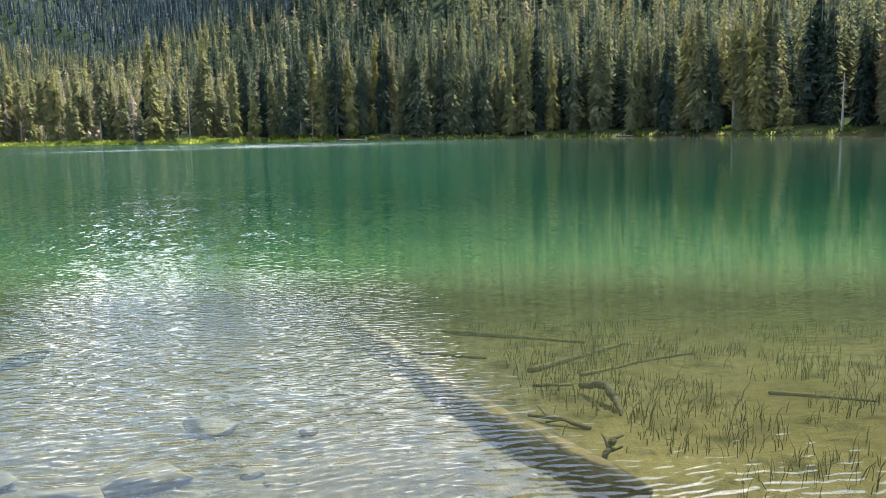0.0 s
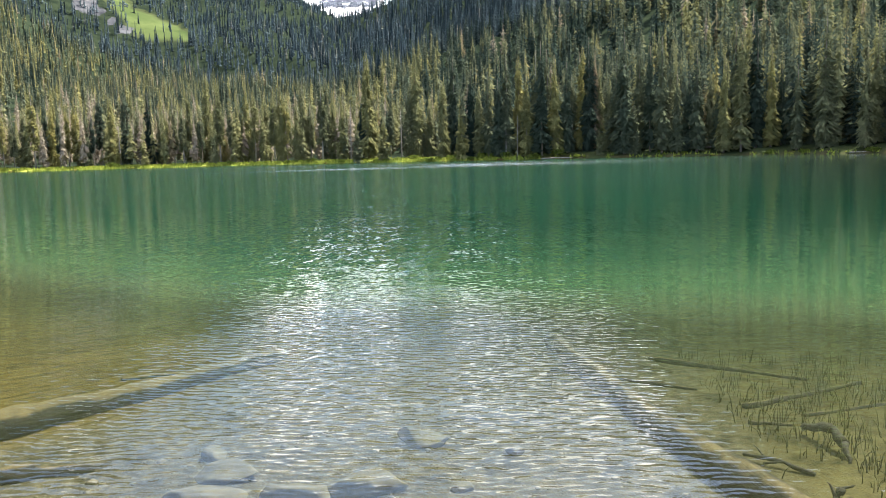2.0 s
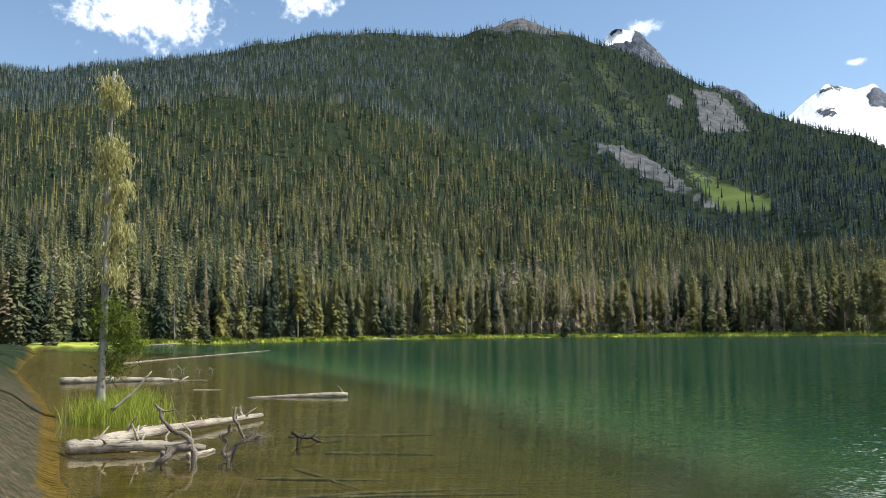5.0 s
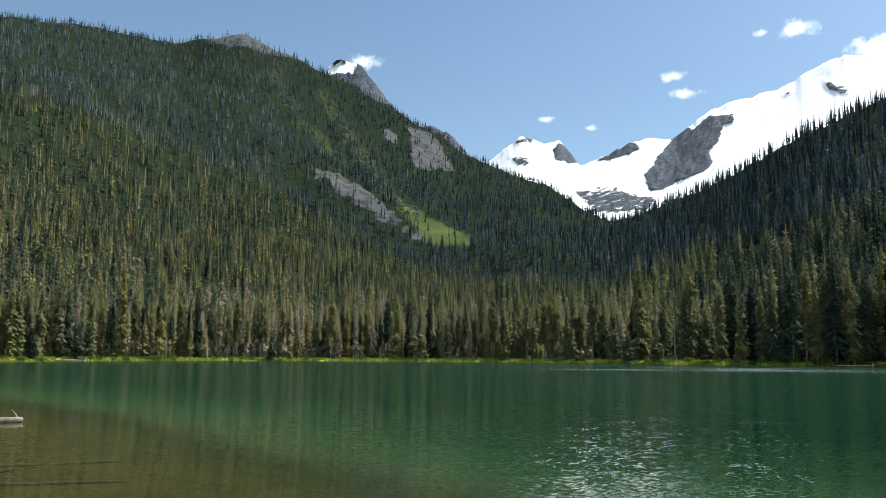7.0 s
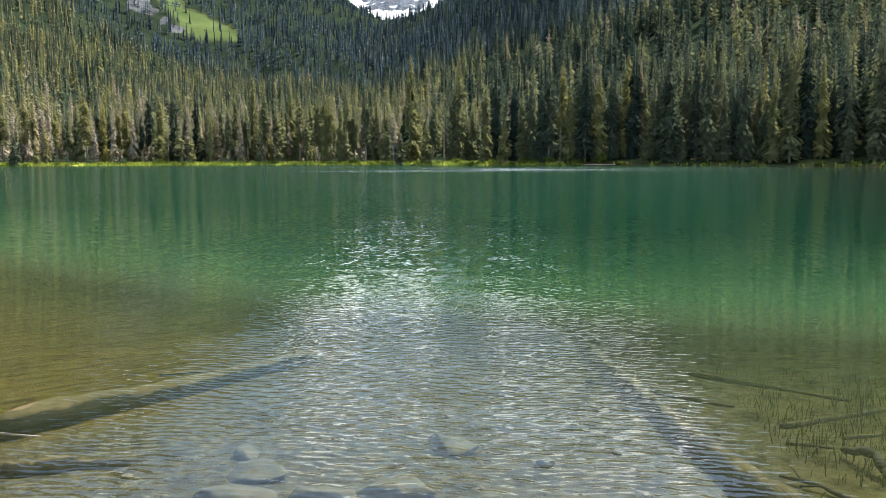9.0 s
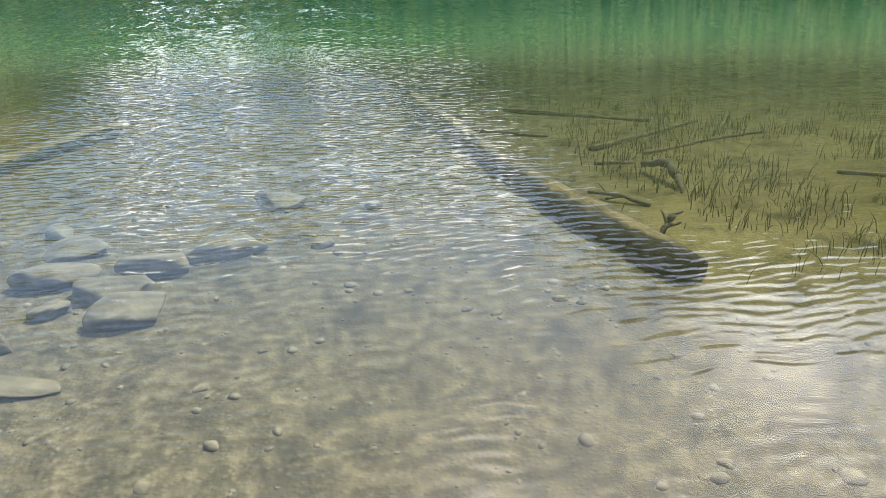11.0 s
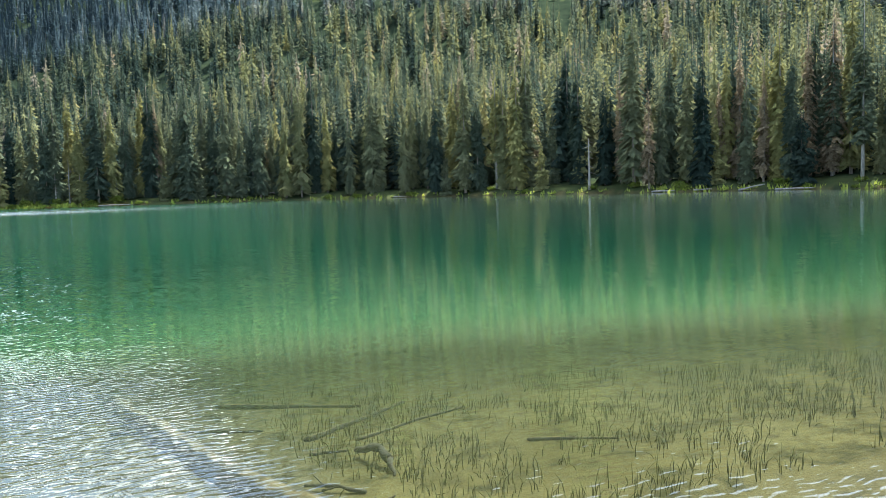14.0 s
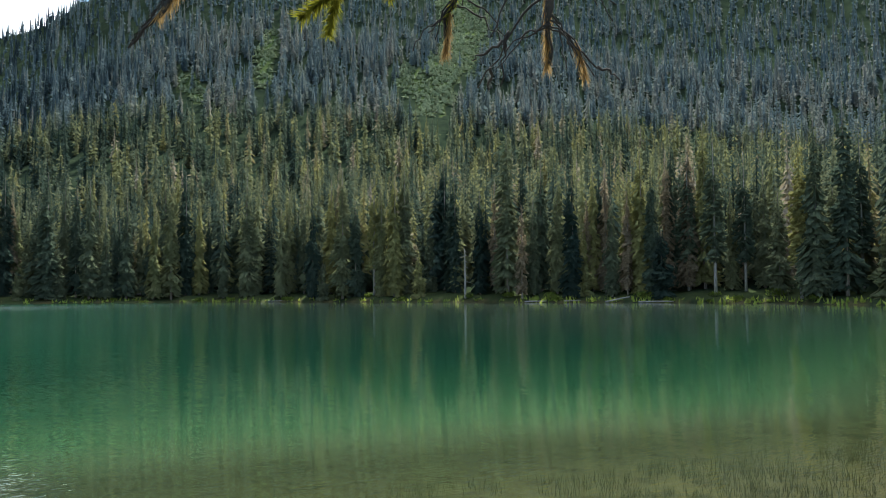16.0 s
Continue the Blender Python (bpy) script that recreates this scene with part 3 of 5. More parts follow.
def covers(x, y, z):
    """What covers the ground: bed, silt, sand, grass, meadow, stony."""
    r, yaw = np.hypot(x, y), np.degrees(np.arctan2(-x, y))
    e = np.degrees(np.arctan2(z - 2.4, r))
    inside = (z < 0.12) & (r < 420)
    far = r > 600
    o = r - far_shore(yaw)
    silt = 1 - step(x - 0.37 * (y - 6.6) + 0.9 * (fuzz4(x * 0.5, y * 0.5) - 0.5), -5.5, -4.7)
    sand = step(x - 0.05 * (y - 5) + 0.5 * (fuzz4(x, y) - 0.5), 1.4, 2.2) * step(y, 3.6, 5.4)
    grass = step(o, 0.3, 1.5) * (1 - step(o + 6 * (fuzz4(yaw * 3, r) - 0.5), 7, 14)) * (0.08 + 0.92 * step(yaw, -4, 10)) * (back_of(x, y) <= 0)
    scree = inside_of(yaw, e, ((35.2, 13.4), (33.0, 12.9), (31.5, 12.2), (29.0, 10.4), (28.2, 9.4), (28.9, 9.3), (31.0, 10.4), (32.6, 11.4), (33.6, 12.2)), 0.45) + band(yaw, e, ((28.0, 9.0), (26.6, 8.2)), 0.25)
    cliff = inside_of(yaw, e, ((28.1, 16.4), (26.9, 16.3), (25.8, 15.7), (24.6, 13.4), (27.4, 13.3)), 0.7) + band(yaw, e, ((29.5, 16.0), (28.7, 15.4)), 0.3)
    tops = inside_of(yaw, e, ((43.4, 21.7), (41.4, 21.9), (40.3, 22.9), (38.2, 22.2), (36.2, 21.3), (36.5, 20.7), (38.2, 20.9), (40.0, 21.3), (41.4, 21.2)), 0.4)
    stony = np.clip(scree + cliff + tops, 0, 1) * far
    mead = inside_of(yaw, e, ((29.2, 11.6), (27.4, 10.7), (26.3, 9.9), (23.3, 8.6), (23.0, 7.9), (26.6, 8.0), (27.4, 9.2), (28.6, 10.6)), 0.3) + 0.55 * band(yaw, e, ((34.2, 18.2), (32.2, 15.7), (30.5, 13.3), (29.2, 11.5)), 0.62) \
        + 0.5 * band(yaw, e, ((38, 19.6), (35.6, 16.5), (33.5, 14.5)), 0.5) \
        + band(yaw, e, ((-34.2, 21.2), (-35.6, 18.4), (-34.0, 15.9), (-32.9, 13.8)), 1.35) + band(yaw, e, ((-30.9, 15.2), (-32.8, 14.4)), 0.9) \
        + band(yaw, e, ((-21.1, 17.4), (-20.4, 14.8)), 0.7) + band(yaw, e, ((-15.4, 14.4), (-16.2, 13.5)), 0.6)
    return dict(bed=inside * 1.0, silt=silt, sand=sand, grass=np.clip(grass, 0, 1), meadow=np.clip(mead, 0, 1) * (far | (yaw < -12) & (r > 250)), stony=stony)


def back_of(x, y):
    return near_shore(x) - y


def mesh_object(name, verts, tris, mats, attrs=None, smooth=False, slots=None):
    """One mesh object out of arrays."""
    me = bpy.data.meshes.new(name)
    verts, tris = np.asarray(verts, np.float32), np.asarray(tris, np.int32)
    w = tris.shape[1]
    me.vertices.add(len(verts))
    me.vertices.foreach_set("co", verts.ravel())
    me.loops.add(len(tris) * w)
    me.loops.foreach_set("vertex_index", tris.ravel())
    me.polygons.add(len(tris))
    me.polygons.foreach_set("loop_start", np.arange(0, len(tris) * w, w, dtype=np.int32))
    if smooth:
        me.polygons.foreach_set("use_smooth", np.ones(len(tris), bool))
    for m in mats:
        me.materials.append(m)
    if slots is not None:
        me.polygons.foreach_set("material_index", np.asarray(slots, np.int32))
    for k, v in (attrs or {}).items():
        a = me.attributes.new(k, "FLOAT", "POINT")
        a.data.foreach_set("value", np.asarray(v, np.float32).ravel())
    me.update()
    me.validate()
    return new(name, me)


def grid_quads(rows, cols, wrap=False):
    i, j = np.meshgrid(np.arange(rows - 1), np.arange(cols if wrap else cols - 1), indexing="ij")
    k = (j + 1) % cols
    return np.stack([i * cols + j, i * cols + k, (i + 1) * cols + k, (i + 1) * cols + j], -1).reshape(-1, 4)


def build_ground():
    yaws = np.concatenate([np.arange(-180, -76, 6.0), np.arange(-76, 80, 0.5), np.arange(80, 180, 6.0)])
    rad = np.concatenate([np.geomspace(0.02, 60, 170), np.geomspace(62, 4900, 230)])
    rr, yy = np.meshgrid(rad, yaws, indexing="ij")
    x, y = -np.sin(np.radians(yy)) * rr, np.cos(np.radians(yy)) * rr
    z = land(x, y)
    c = covers(x, y, z)
    v = np.stack([x, y, z], -1).reshape(-1, 3)
    q = grid_quads(len(rad), len(yaws), True)[:, ::-1]
    ob = mesh_object("ground", v, q, [M_GROUND], {k: a.ravel() for k, a in c.items()}, True)
    return tagged(ob, "lake bed, gravel bank and forested mountain slopes", "ground", kind="structure")


def build_water():
    yaws = np.arange(-100, 100.1, 0.8)
    rad = np.concatenate([np.geomspace(0.9, 60, 110), np.geomspace(62, 420, 60)])
    rr, yy = np.meshgrid(rad, yaws, indexing="ij")
    x, y = -np.sin(np.radians(yy)) * rr, np.cos(np.radians(yy)) * rr
    depth = lake_depth(x, y)
    # breeze: calm under the shore to the east, ruffled in the middle of the lake
    calm = step(-yy, 6, 22) * step(rr, 9, 18)
    gust = fuzz4(yy * 0.07 + 2, np.log(rr) * 1.6)
    middle = np.exp(-((yy - 8) / 12) ** 2) * step(rr, 4.5, 7) * (1 - 0.6 * step(rr, 9.5, 15)) * (1 - step(rr, 60, 110))
    band_far = step(rr, 110, 150) * (1 - step(rr, 185, 205)) * np.exp(-((yy - 9) / 14) ** 2) * step(fuzz4(yy * 0.05, np.log(rr) * 14), 0.42, 0.6)
    close = 1 - step(rr, 7.5, 12)
    wind = 0.10 + 0.12 * gust + 0.36 * middle * (0.5 + 0.8 * gust) * (1 - 0.3 * step(rr, 11, 24))
    wind = wind * (1 - 0.7 * calm) + 0.14 * close * (0.6 + 0.7 * gust) * (1 - 0.75 * step(x + 0.25 * (y - 4), 0.9, 2.2) * step(y, 2.8, 3.8))
    wind = wind * (1 - 0.6 * step(-x, 6, 11) * (1 - step(rr, 30, 60))) + 0.5 * band_far
    reach = step(rr, 10, 22)
    chop = 0.012 + 0.08 * step(rr, 12, 50) * (1 - 0.3 * calm) + 0.16 * band_far
    sheen = 1 - 0.45 * (1 - calm) * step(rr, 10, 45) * (1 - 0.8 * np.clip(band_far + 0.45 * middle, 0, 1))
    ob = mesh_object("water", np.stack([x, y, 0 * x], -1).reshape(-1, 3), grid_quads(len(rad), len(yaws))[:, ::-1], [M_WATER],
                     {"depth": depth.ravel(), "wind": wind.ravel(), "chop": chop.ravel(), "open": reach.ravel(), "sheen": sheen.ravel()}, True)
    return tagged(ob, "clear green lake water with wind ripples", "water", kind="structure")


def build_peak(name, label, yaw0, yaw1, r0, r1, base, xs, es, bare_fn, n=(260, 110), rough=0.5):
    """A mountain far behind the ridges: a sheet that rises to its skyline and falls behind it."""
    yw, v = np.meshgrid(np.linspace(yaw0, yaw1, n[0]), np.linspace(0, 1.3, n[1]), indexing="xy")
    u = np.clip(v, 0, 1)
    top = curve(yw, xs, es) + 0.3 * (fuzz4(yw * 2.2, 1.0) - 0.5) * u ** 6
    e = base + (top - base) * u ** 0.9 - np.clip(v - 1, 0, 1) * 30
    e = e + rough * (np.abs(fuzz4(yw * 1.1 + 3 * u, u * 5) - 0.5) * 2 - 0.4) * np.sin(np.pi * u)
    rocky = bare_fn(yw, e)
    e = e + 0.22 * rocky * (fuzz4(yw * 3.1, e * 3.1) - 0.35)
    r = r0 + (r1 - r0) * v + 60 * (fuzz4(yw * 0.8, v * 5) - 0.5) - 60 * rocky * (0.4 + fuzz4(yw * 2.0, e * 2.5))
    x, y, z = -np.sin(np.radians(yw)) * r, np.cos(np.radians(yw)) * r, 2.4 + r * np.tan(np.radians(e))
    ob = mesh_object(name, np.stack([x, y, z], -1).reshape(-1, 3), grid_quads(n[1], n[0]), [M_PEAK], {"bare": bare_fn(yw, e).ravel()}, True)
    return tagged(ob, label, "mountain", kind="structure")


def inside_of(yaw, e, pts, soft=0.3):
    """1 inside an outline, 0 outside, with a frayed edge."""
    best, inn = np.full(np.shape(yaw), 99.0), np.zeros(np.shape(yaw), bool)
    for (a, b), (c, d) in zip(pts, pts[1:] + pts[:1]):
        t = np.clip(((yaw - a) * (c - a) + (e - b) * (d - b)) / ((c - a) ** 2 + (d - b) ** 2 + 1e-9), 0, 1)
        best = np.minimum(best, np.hypot(yaw - a - t * (c - a), e - b - t * (d - b)))
        inn ^= ((b > e) != (d > e)) & (yaw < (c - a) * (e - b) / (d - b + 1e-9) + a)
    sd = np.where(inn, -best, best) + 0.75 * soft * (fuzz4(yaw * 3.0, e * 3.0) - 0.5) + 0.5 * soft * (fuzz4(yaw * 9.0, e * 9.0) - 0.5)
    return 1 - step(sd, -0.4 * soft, 0.4 * soft)


def bare_glacier(yw, e):
    """Rock that stands out of the snow."""
    horn = inside_of(yw, e, ((17.2, 14.7), (16.7, 15.2), (16.0, 15.0), (15.2, 13.7), (16.2, 13.7), (17.0, 14.0)))
    saddle = inside_of(yw, e, ((14.0, 13.8), (13.0, 14.4), (11.7, 15.1), (11.2, 14.9), (10.9, 14.5), (12.1, 14.0), (13.2, 13.8)))
    face = inside_of(yw, e, ((10.7, 12.7), (10.3, 13.0), (9.7, 13.9), (8.6, 15.1), (7.8, 16.0), (7.2, 15.6), (6.2, 16.4), (4.5, 16.4), (4.5, 15.7), (5.2, 15.6), (5.5, 14.7), (6.2, 13.9), (6.0, 13.2), (6.6, 12.6), (8.2, 12.1), (9.5, 11.5), (10.4, 11.6)))
    tip = inside_of(yw, e, ((-1.3, 17.9), (-2.0, 17.5), (-3.0, 17.0), (-2.5, 16.7), (-1.7, 17.1)))
    moraine = inside_of(yw, e, ((15.8, 11.7), (13.7, 11.9), (12.1, 11.7), (10.8, 11.1), (9.8, 11.0), (10.6, 10.1), (14.3, 10.1)), 0.8)
    speck = 0.75 * inside_of(yw, e, ((20.3, 14.2), (19.3, 14.4), (18.8, 13.7), (19.9, 13.6)), 0.6) + 0.7 * inside_of(yw, e, ((20.7, 15.4), (19.6, 15.7), (18.5, 15.4), (18.9, 15.1)), 0.6) + 0.6 * inside_of(yw, e, ((1.2, 17.2), (0.8, 17.5), (0.6, 17.4), (1.0, 17.1)), 0.2)
    b = np.max([horn, saddle, face, 0.7 * tip, 0.8 * moraine, speck], axis=0)
    return 0.10 + 0.66 * np.clip(b, 0, 1)


build_ground()
build_water()
build_peak("backdrop_glacier", "snow and glacier covered mountain with bare rock faces", 27, -12, 2600, 4600, 8.0,
           (-12, -5, -2.1, 1.5, 4.4, 5.9, 8.7, 10.6, 13.9, 15.3, 16.7, 17.9, 19.4, 21.9, 24, 27),
           (18.6, 19.0, 19.2, 17.7, 17.2, 16.8, 15.1, 15.2, 14.0, 13.6, 15.3, 15.2, 15.7, 14.0, 12.5, 10.5), bare_glacier, (340, 140), 0.28)
build_peak("backdrop_peak", "grey rock peak with a patch of snow", 37, 27.5, 2600, 3300, 12.0, (27.5, 29.3, 30.6, 31.5, 33.2, 34, 35.2, 37),
           (15.5, 18.1, 19.6, 20.6, 21.0, 20.3, 19.0, 17.0), lambda a, e: 0.8 - 0.75 * band(a, e, ((34.0, 20.3), (32.2, 20.5)), 0.33), (90, 60), 0.7)
build_peak("backdrop_ridge", "grey rock ridge behind the forested slope", 29, 22, 2500, 3000, 11.0, (22, 23.7, 24.6, 26, 27, 29),
           (13.0, 14.7, 15.7, 16.4, 16.5, 15.5), lambda a, e: 0.85 + 0 * a, (70, 40), 0.5)

# ---------- trees ----------
def conifer_crown(h, rad, count, bare, seed, droop=0.55, gaps=0.0, fringe=True, wide=1.0, core=0.16):
    """Vertices and triangles of a narrow spruce crown: drooping sprays set spirally round the trunk, uneven in length."""
    rng = np.random.RandomState(seed)
    vs, ts = [], []

    def tri(a, b, c):
        n = len(vs)
        vs.extend((a, b, c))
        ts.append((n, n + 1, n + 2))

    for i in range(3):
        a, b = 2.1 * i, 2.1 * (i + 1)
        w = rad * core
        tri((w * math.cos(a), w * math.sin(a), h * (bare + 0.02)), (w * math.cos(b), w * math.sin(b), h * (bare + 0.02)), (0, 0, h))
    lump = 0.55 + 0.75 * rng.rand(11, 4)
    hole = rng.rand(11, 4)
    for i in range(count):
        s = 1 - (1 - (i + rng.rand()) / count) ** 0.62
        a = i * 2.39996 + 0.7 * rng.rand()
        row, sector = int(s * 10.99), int((a % 6.2831) / 1.5708) % 4
        if hole[row, sector] < gaps * (1 - 0.6 * s) and rng.rand() < 0.85:
            continue
        z = h * (bare + (1 - bare) * s * 0.985)
        shape = ((1 - s) ** 0.72 * (0.45 + 0.55 * min(1, 4 * s + 0.3)) + 0.035) * lump[row, sector]
        L = rad * shape * (0.75 + 0.5 * rng.rand())
        c, q = math.cos(a), math.sin(a)
        f0 = L * (0.05 + 0.35 * rng.rand())
        dz = -droop * (L - f0) * (0.4 + 0.9 * rng.rand()) * (1.0 if s < 0.85 else -0.4)
        w = ((0.20 + 0.2 * rng.rand()) * min(L, 1.6) + 0.07) * wide
        zb = z + 0.10 * L
        base = (c * f0, q * f0, zb)
        tip = (c * L, q * L, z + dz)
        m = f0 + (L - f0) * (0.5 + 0.2 * rng.rand())
        zm = z + dz * 0.45
        dn = w * (0.25 + 0.7 * rng.rand())
        left = (c * m - q * w, q * m + c * w, zm - dn)
        right = (c * m + q * w, q * m - c * w, zm - w * (0.25 + 0.7 * rng.rand()))
        tri(base, left, tip)
        tri(base, tip, right)
        if fringe:
            k = 0.5 + 0.5 * rng.rand()
            tri((c * m, q * m, zm + 0.05), (c * L * 0.97, q * L * 0.97, z + dz - 0.1), (c * m * (0.8 + 0.3 * k) + q * 0.1, q * m * (0.8 + 0.3 * k) - c * 0.1, zm - w * k - 0.25))
    return np.array(vs), np.array(ts)


def tube_arrays(points, radii, sides=6):
    """A tube along points with the given radii, capped."""
    pts = [Vector(p) for p in points]
    vs, ts = [], []
    side = None
    for i, p in enumerate(pts):
        d = (pts[min(i + 1, len(pts) - 1)] - pts[max(i - 1, 0)]).normalized()
        if side is None:
            side = d.cross(Vector((0.3, 0.2, 1) if abs(d.z) < 0.9 else (1, 0, 0.1))).normalized()
        side = (side - d * side.dot(d)).normalized()
        up = d.cross(side)
        for k in range(sides):
            a = 2 * math.pi * k / sides
            vs.append(tuple(p + (side * math.cos(a) + up * math.sin(a)) * radii[i]))
    for i in range(len(pts) - 1):
        for k in range(sides):
            a, b = i * sides + k, i * sides + (k + 1) % sides
            ts += [(a, b, b + sides), (a, b + sides, a + sides)]
    for ring, p, flip in ((0, pts[0], True), (len(pts) - 1, pts[-1], False)):
        n = len(vs)
        vs.append(tuple(p))
        for k in range(sides):
            a, b = ring * sides + k, ring * sides + (k + 1) % sides
            ts.append((n, b, a) if flip else (n, a, b))
    return np.array(vs), np.array(ts)


def under(ob, parent):
    ob.parent = parent
    return ob


def part_arrays(name, arrays, mat, parent, label="", smooth=False):
    ob = mesh_object(name, arrays[0], arrays[1], [mat], None, smooth)
    ob.parent = parent
    if label:
        tagged(ob, label)
    return ob


def join(*many):
    vs, ts, n = [], [], 0
    for v, t in many:
        vs.append(v)
        ts.append(np.asarray(t) + n)
        n += len(v)
    return np.concatenate(vs), np.concatenate(ts)


def make_conifer(h, rad, bare, seed, count, droop, dead=False, gaps=0.15, label=""):
    tree = new("conifer")
    lean = np.random.RandomState(seed).randn(2) * 0.1
    zs = np.linspace(-0.8, h * 0.97, 6)
    trunk = tube_arrays([(lean[0] * s, lean[1] * s, z) for s, z in zip((0, .2, .6, 1, .7, 0), zs)],
                        [max(0.015, 0.011 * h * (1 - 0.93 * k / 5)) for k in range(6)], 6)
    part_arrays("trunk", trunk, M_GREYBARK if seed == 6 else M_BARK, tree, smooth=True)
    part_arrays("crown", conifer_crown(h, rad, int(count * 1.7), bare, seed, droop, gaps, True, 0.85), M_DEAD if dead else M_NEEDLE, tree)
    return tagged(tree, label or "narrow dark green spruce standing by the lake", "tree", "conifers along the shore")


def make_snag(h, seed):
    """A dead standing trunk with short broken stubs."""
    rng = np.random.RandomState(seed)
    tree = new("dead_tree")
    lean = rng.randn(2) * 0.02 * h
    n = 7
    pts = [(lean[0] * (i / n) ** 1.3, lean[1] * (i / n) ** 1.3, -0.8 + (h + 0.8) * i / (n - 1)) for i in range(n)]
    part_arrays("trunk", tube_arrays(pts, [0.24 * (1 - 0.8 * i / (n - 1)) for i in range(n)], 7), M_GREYBARK, tree, smooth=True)
    for k in range(14):
        z = h * (0.3 + 0.65 * rng.rand())
        a, L = rng.rand() * 6.28, 0.5 + 1.3 * rng.rand()
        f = z / h
        part_arrays("branch", tube_arrays([(lean[0] * f, lean[1] * f, z), (lean[0] * f + math.cos(a) * L, lean[1] * f + math.sin(a) * L, z - 0.35 * L)], [0.06, 0.015], 4), M_GREYBARK, tree)
    return tagged(tree, "bleached grey dead tree trunk with broken stubs", "tree", "dead trees along the shore")


def polar(yaw, r):
    a = math.radians(yaw)
    return -math.sin(a) * r, math.cos(a) * r


def clear_of(x, y, z):
    """Share of trees that stand here: few on scree, meadows and rock."""
    c = covers(x, y, z)
    east = (x > 0) & (y > 0)
    for rise in (6.0, 12.0, 18.0):
        c["meadow"] = np.maximum(c["meadow"], covers(x, y, z + rise)["meadow"] * east)
    return 1 - np.clip(c["meadow"] * 0.96 + c["stony"] * 0.82, 0, 1)


def spread(rng, yaw0, yaw1, near, far, count, power=2.0):
    """Places beyond the shore: offsets near..far from it."""
    yaw = yaw0 + (yaw1 - yaw0) * rng.rand(count)
    u = rng.rand(count)
    rs = far_shore(yaw)
    lo, hi = (rs + near, rs + far) if near < 500 else (near + 0 * rs, far + 0 * rs)
    r = (lo ** power + (hi ** power - lo ** power) * u) ** (1 / power)
    x, y = -np.sin(np.radians(yaw)) * r, np.cos(np.radians(yaw)) * r
    return yaw, r, x, y, land(x, y)


def forest(name, label, templates, x, y, z, hs, ws, tint, seed, mat=None):
    """Many trees in one mesh, out of a few templates of height 1 and radius 1."""
    rng = np.random.RandomState(seed)
    pick = rng.randint(len(templates), size=len(x))
    rot = rng.rand(len(x)) * 2 * math.pi
    yw, rr = np.degrees(np.arctan2(-x, y)), np.hypot(x, y)
    # distance haze put into the needle colour past the near crest
    haze_tint = 0.08 + 0.82 * step(rr / ridges(yw)[0], 0.97, 1.10)
    V, T, A, C, n = [], [], [], [], 0
    for k, (tv, tt) in enumerate(templates):
        i = np.where(pick == k)[0]
        if not len(i):
            continue
        c, s = np.cos(rot[i])[:, None], np.sin(rot[i])[:, None]
        px = (tv[None, :, 0] * c - tv[None, :, 1] * s) * ws[i][:, None] + x[i][:, None]
        py = (tv[None, :, 0] * s + tv[None, :, 1] * c) * ws[i][:, None] + y[i][:, None]
        pz = tv[None, :, 2] * hs[i][:, None] + z[i][:, None]
        V.append(np.stack([px, py, pz], -1).reshape(-1, 3))
        T.append((tt[None] + (np.arange(len(i)) * len(tv))[:, None, None]).reshape(-1, 3) + n)
        A.append(np.clip((tint[i][:, None] + 0.12 * (rng.rand(len(i), len(tv)) - 0.5)), 0, 1).ravel())
        C.append(np.repeat(haze_tint[i], len(tv)))
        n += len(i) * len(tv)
    ob = mesh_object(name, np.concatenate(V), np.concatenate(T), [mat or M_FOREST], {"tint": np.concatenate(A), "haze_tint": np.concatenate(C)})
    return tagged(ob, label, "forest", kind="stuff")


def unit(arrays, h, rad):
    v, t = arrays
    return v / np.array([rad, rad, h]), t


def tint_of(rng, yaw, r, n):
    """Colour of each tree: like stands, some pale or dying, slope light painted in."""
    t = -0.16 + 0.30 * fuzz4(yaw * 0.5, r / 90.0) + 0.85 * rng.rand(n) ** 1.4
    # olive west shore and slopes, their sunlight partly put into the tint
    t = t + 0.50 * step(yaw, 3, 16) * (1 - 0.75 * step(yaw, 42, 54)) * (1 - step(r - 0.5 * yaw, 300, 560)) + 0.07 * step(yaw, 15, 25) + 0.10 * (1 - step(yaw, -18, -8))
    # painted: shade about the middle bearing, pale haze on high east slopes
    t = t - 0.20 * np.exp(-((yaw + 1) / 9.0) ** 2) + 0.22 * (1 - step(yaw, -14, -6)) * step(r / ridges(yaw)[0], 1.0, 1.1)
    # valley flank behind the crest: its shade is darkened into the tint
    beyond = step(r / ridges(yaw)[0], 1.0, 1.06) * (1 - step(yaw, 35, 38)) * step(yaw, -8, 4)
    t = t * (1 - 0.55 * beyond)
    t = np.where(rng.rand(n) < 0.03, 0.86 + 0.14 * rng.rand(n), t)
    return np.clip(t, 0, 1)


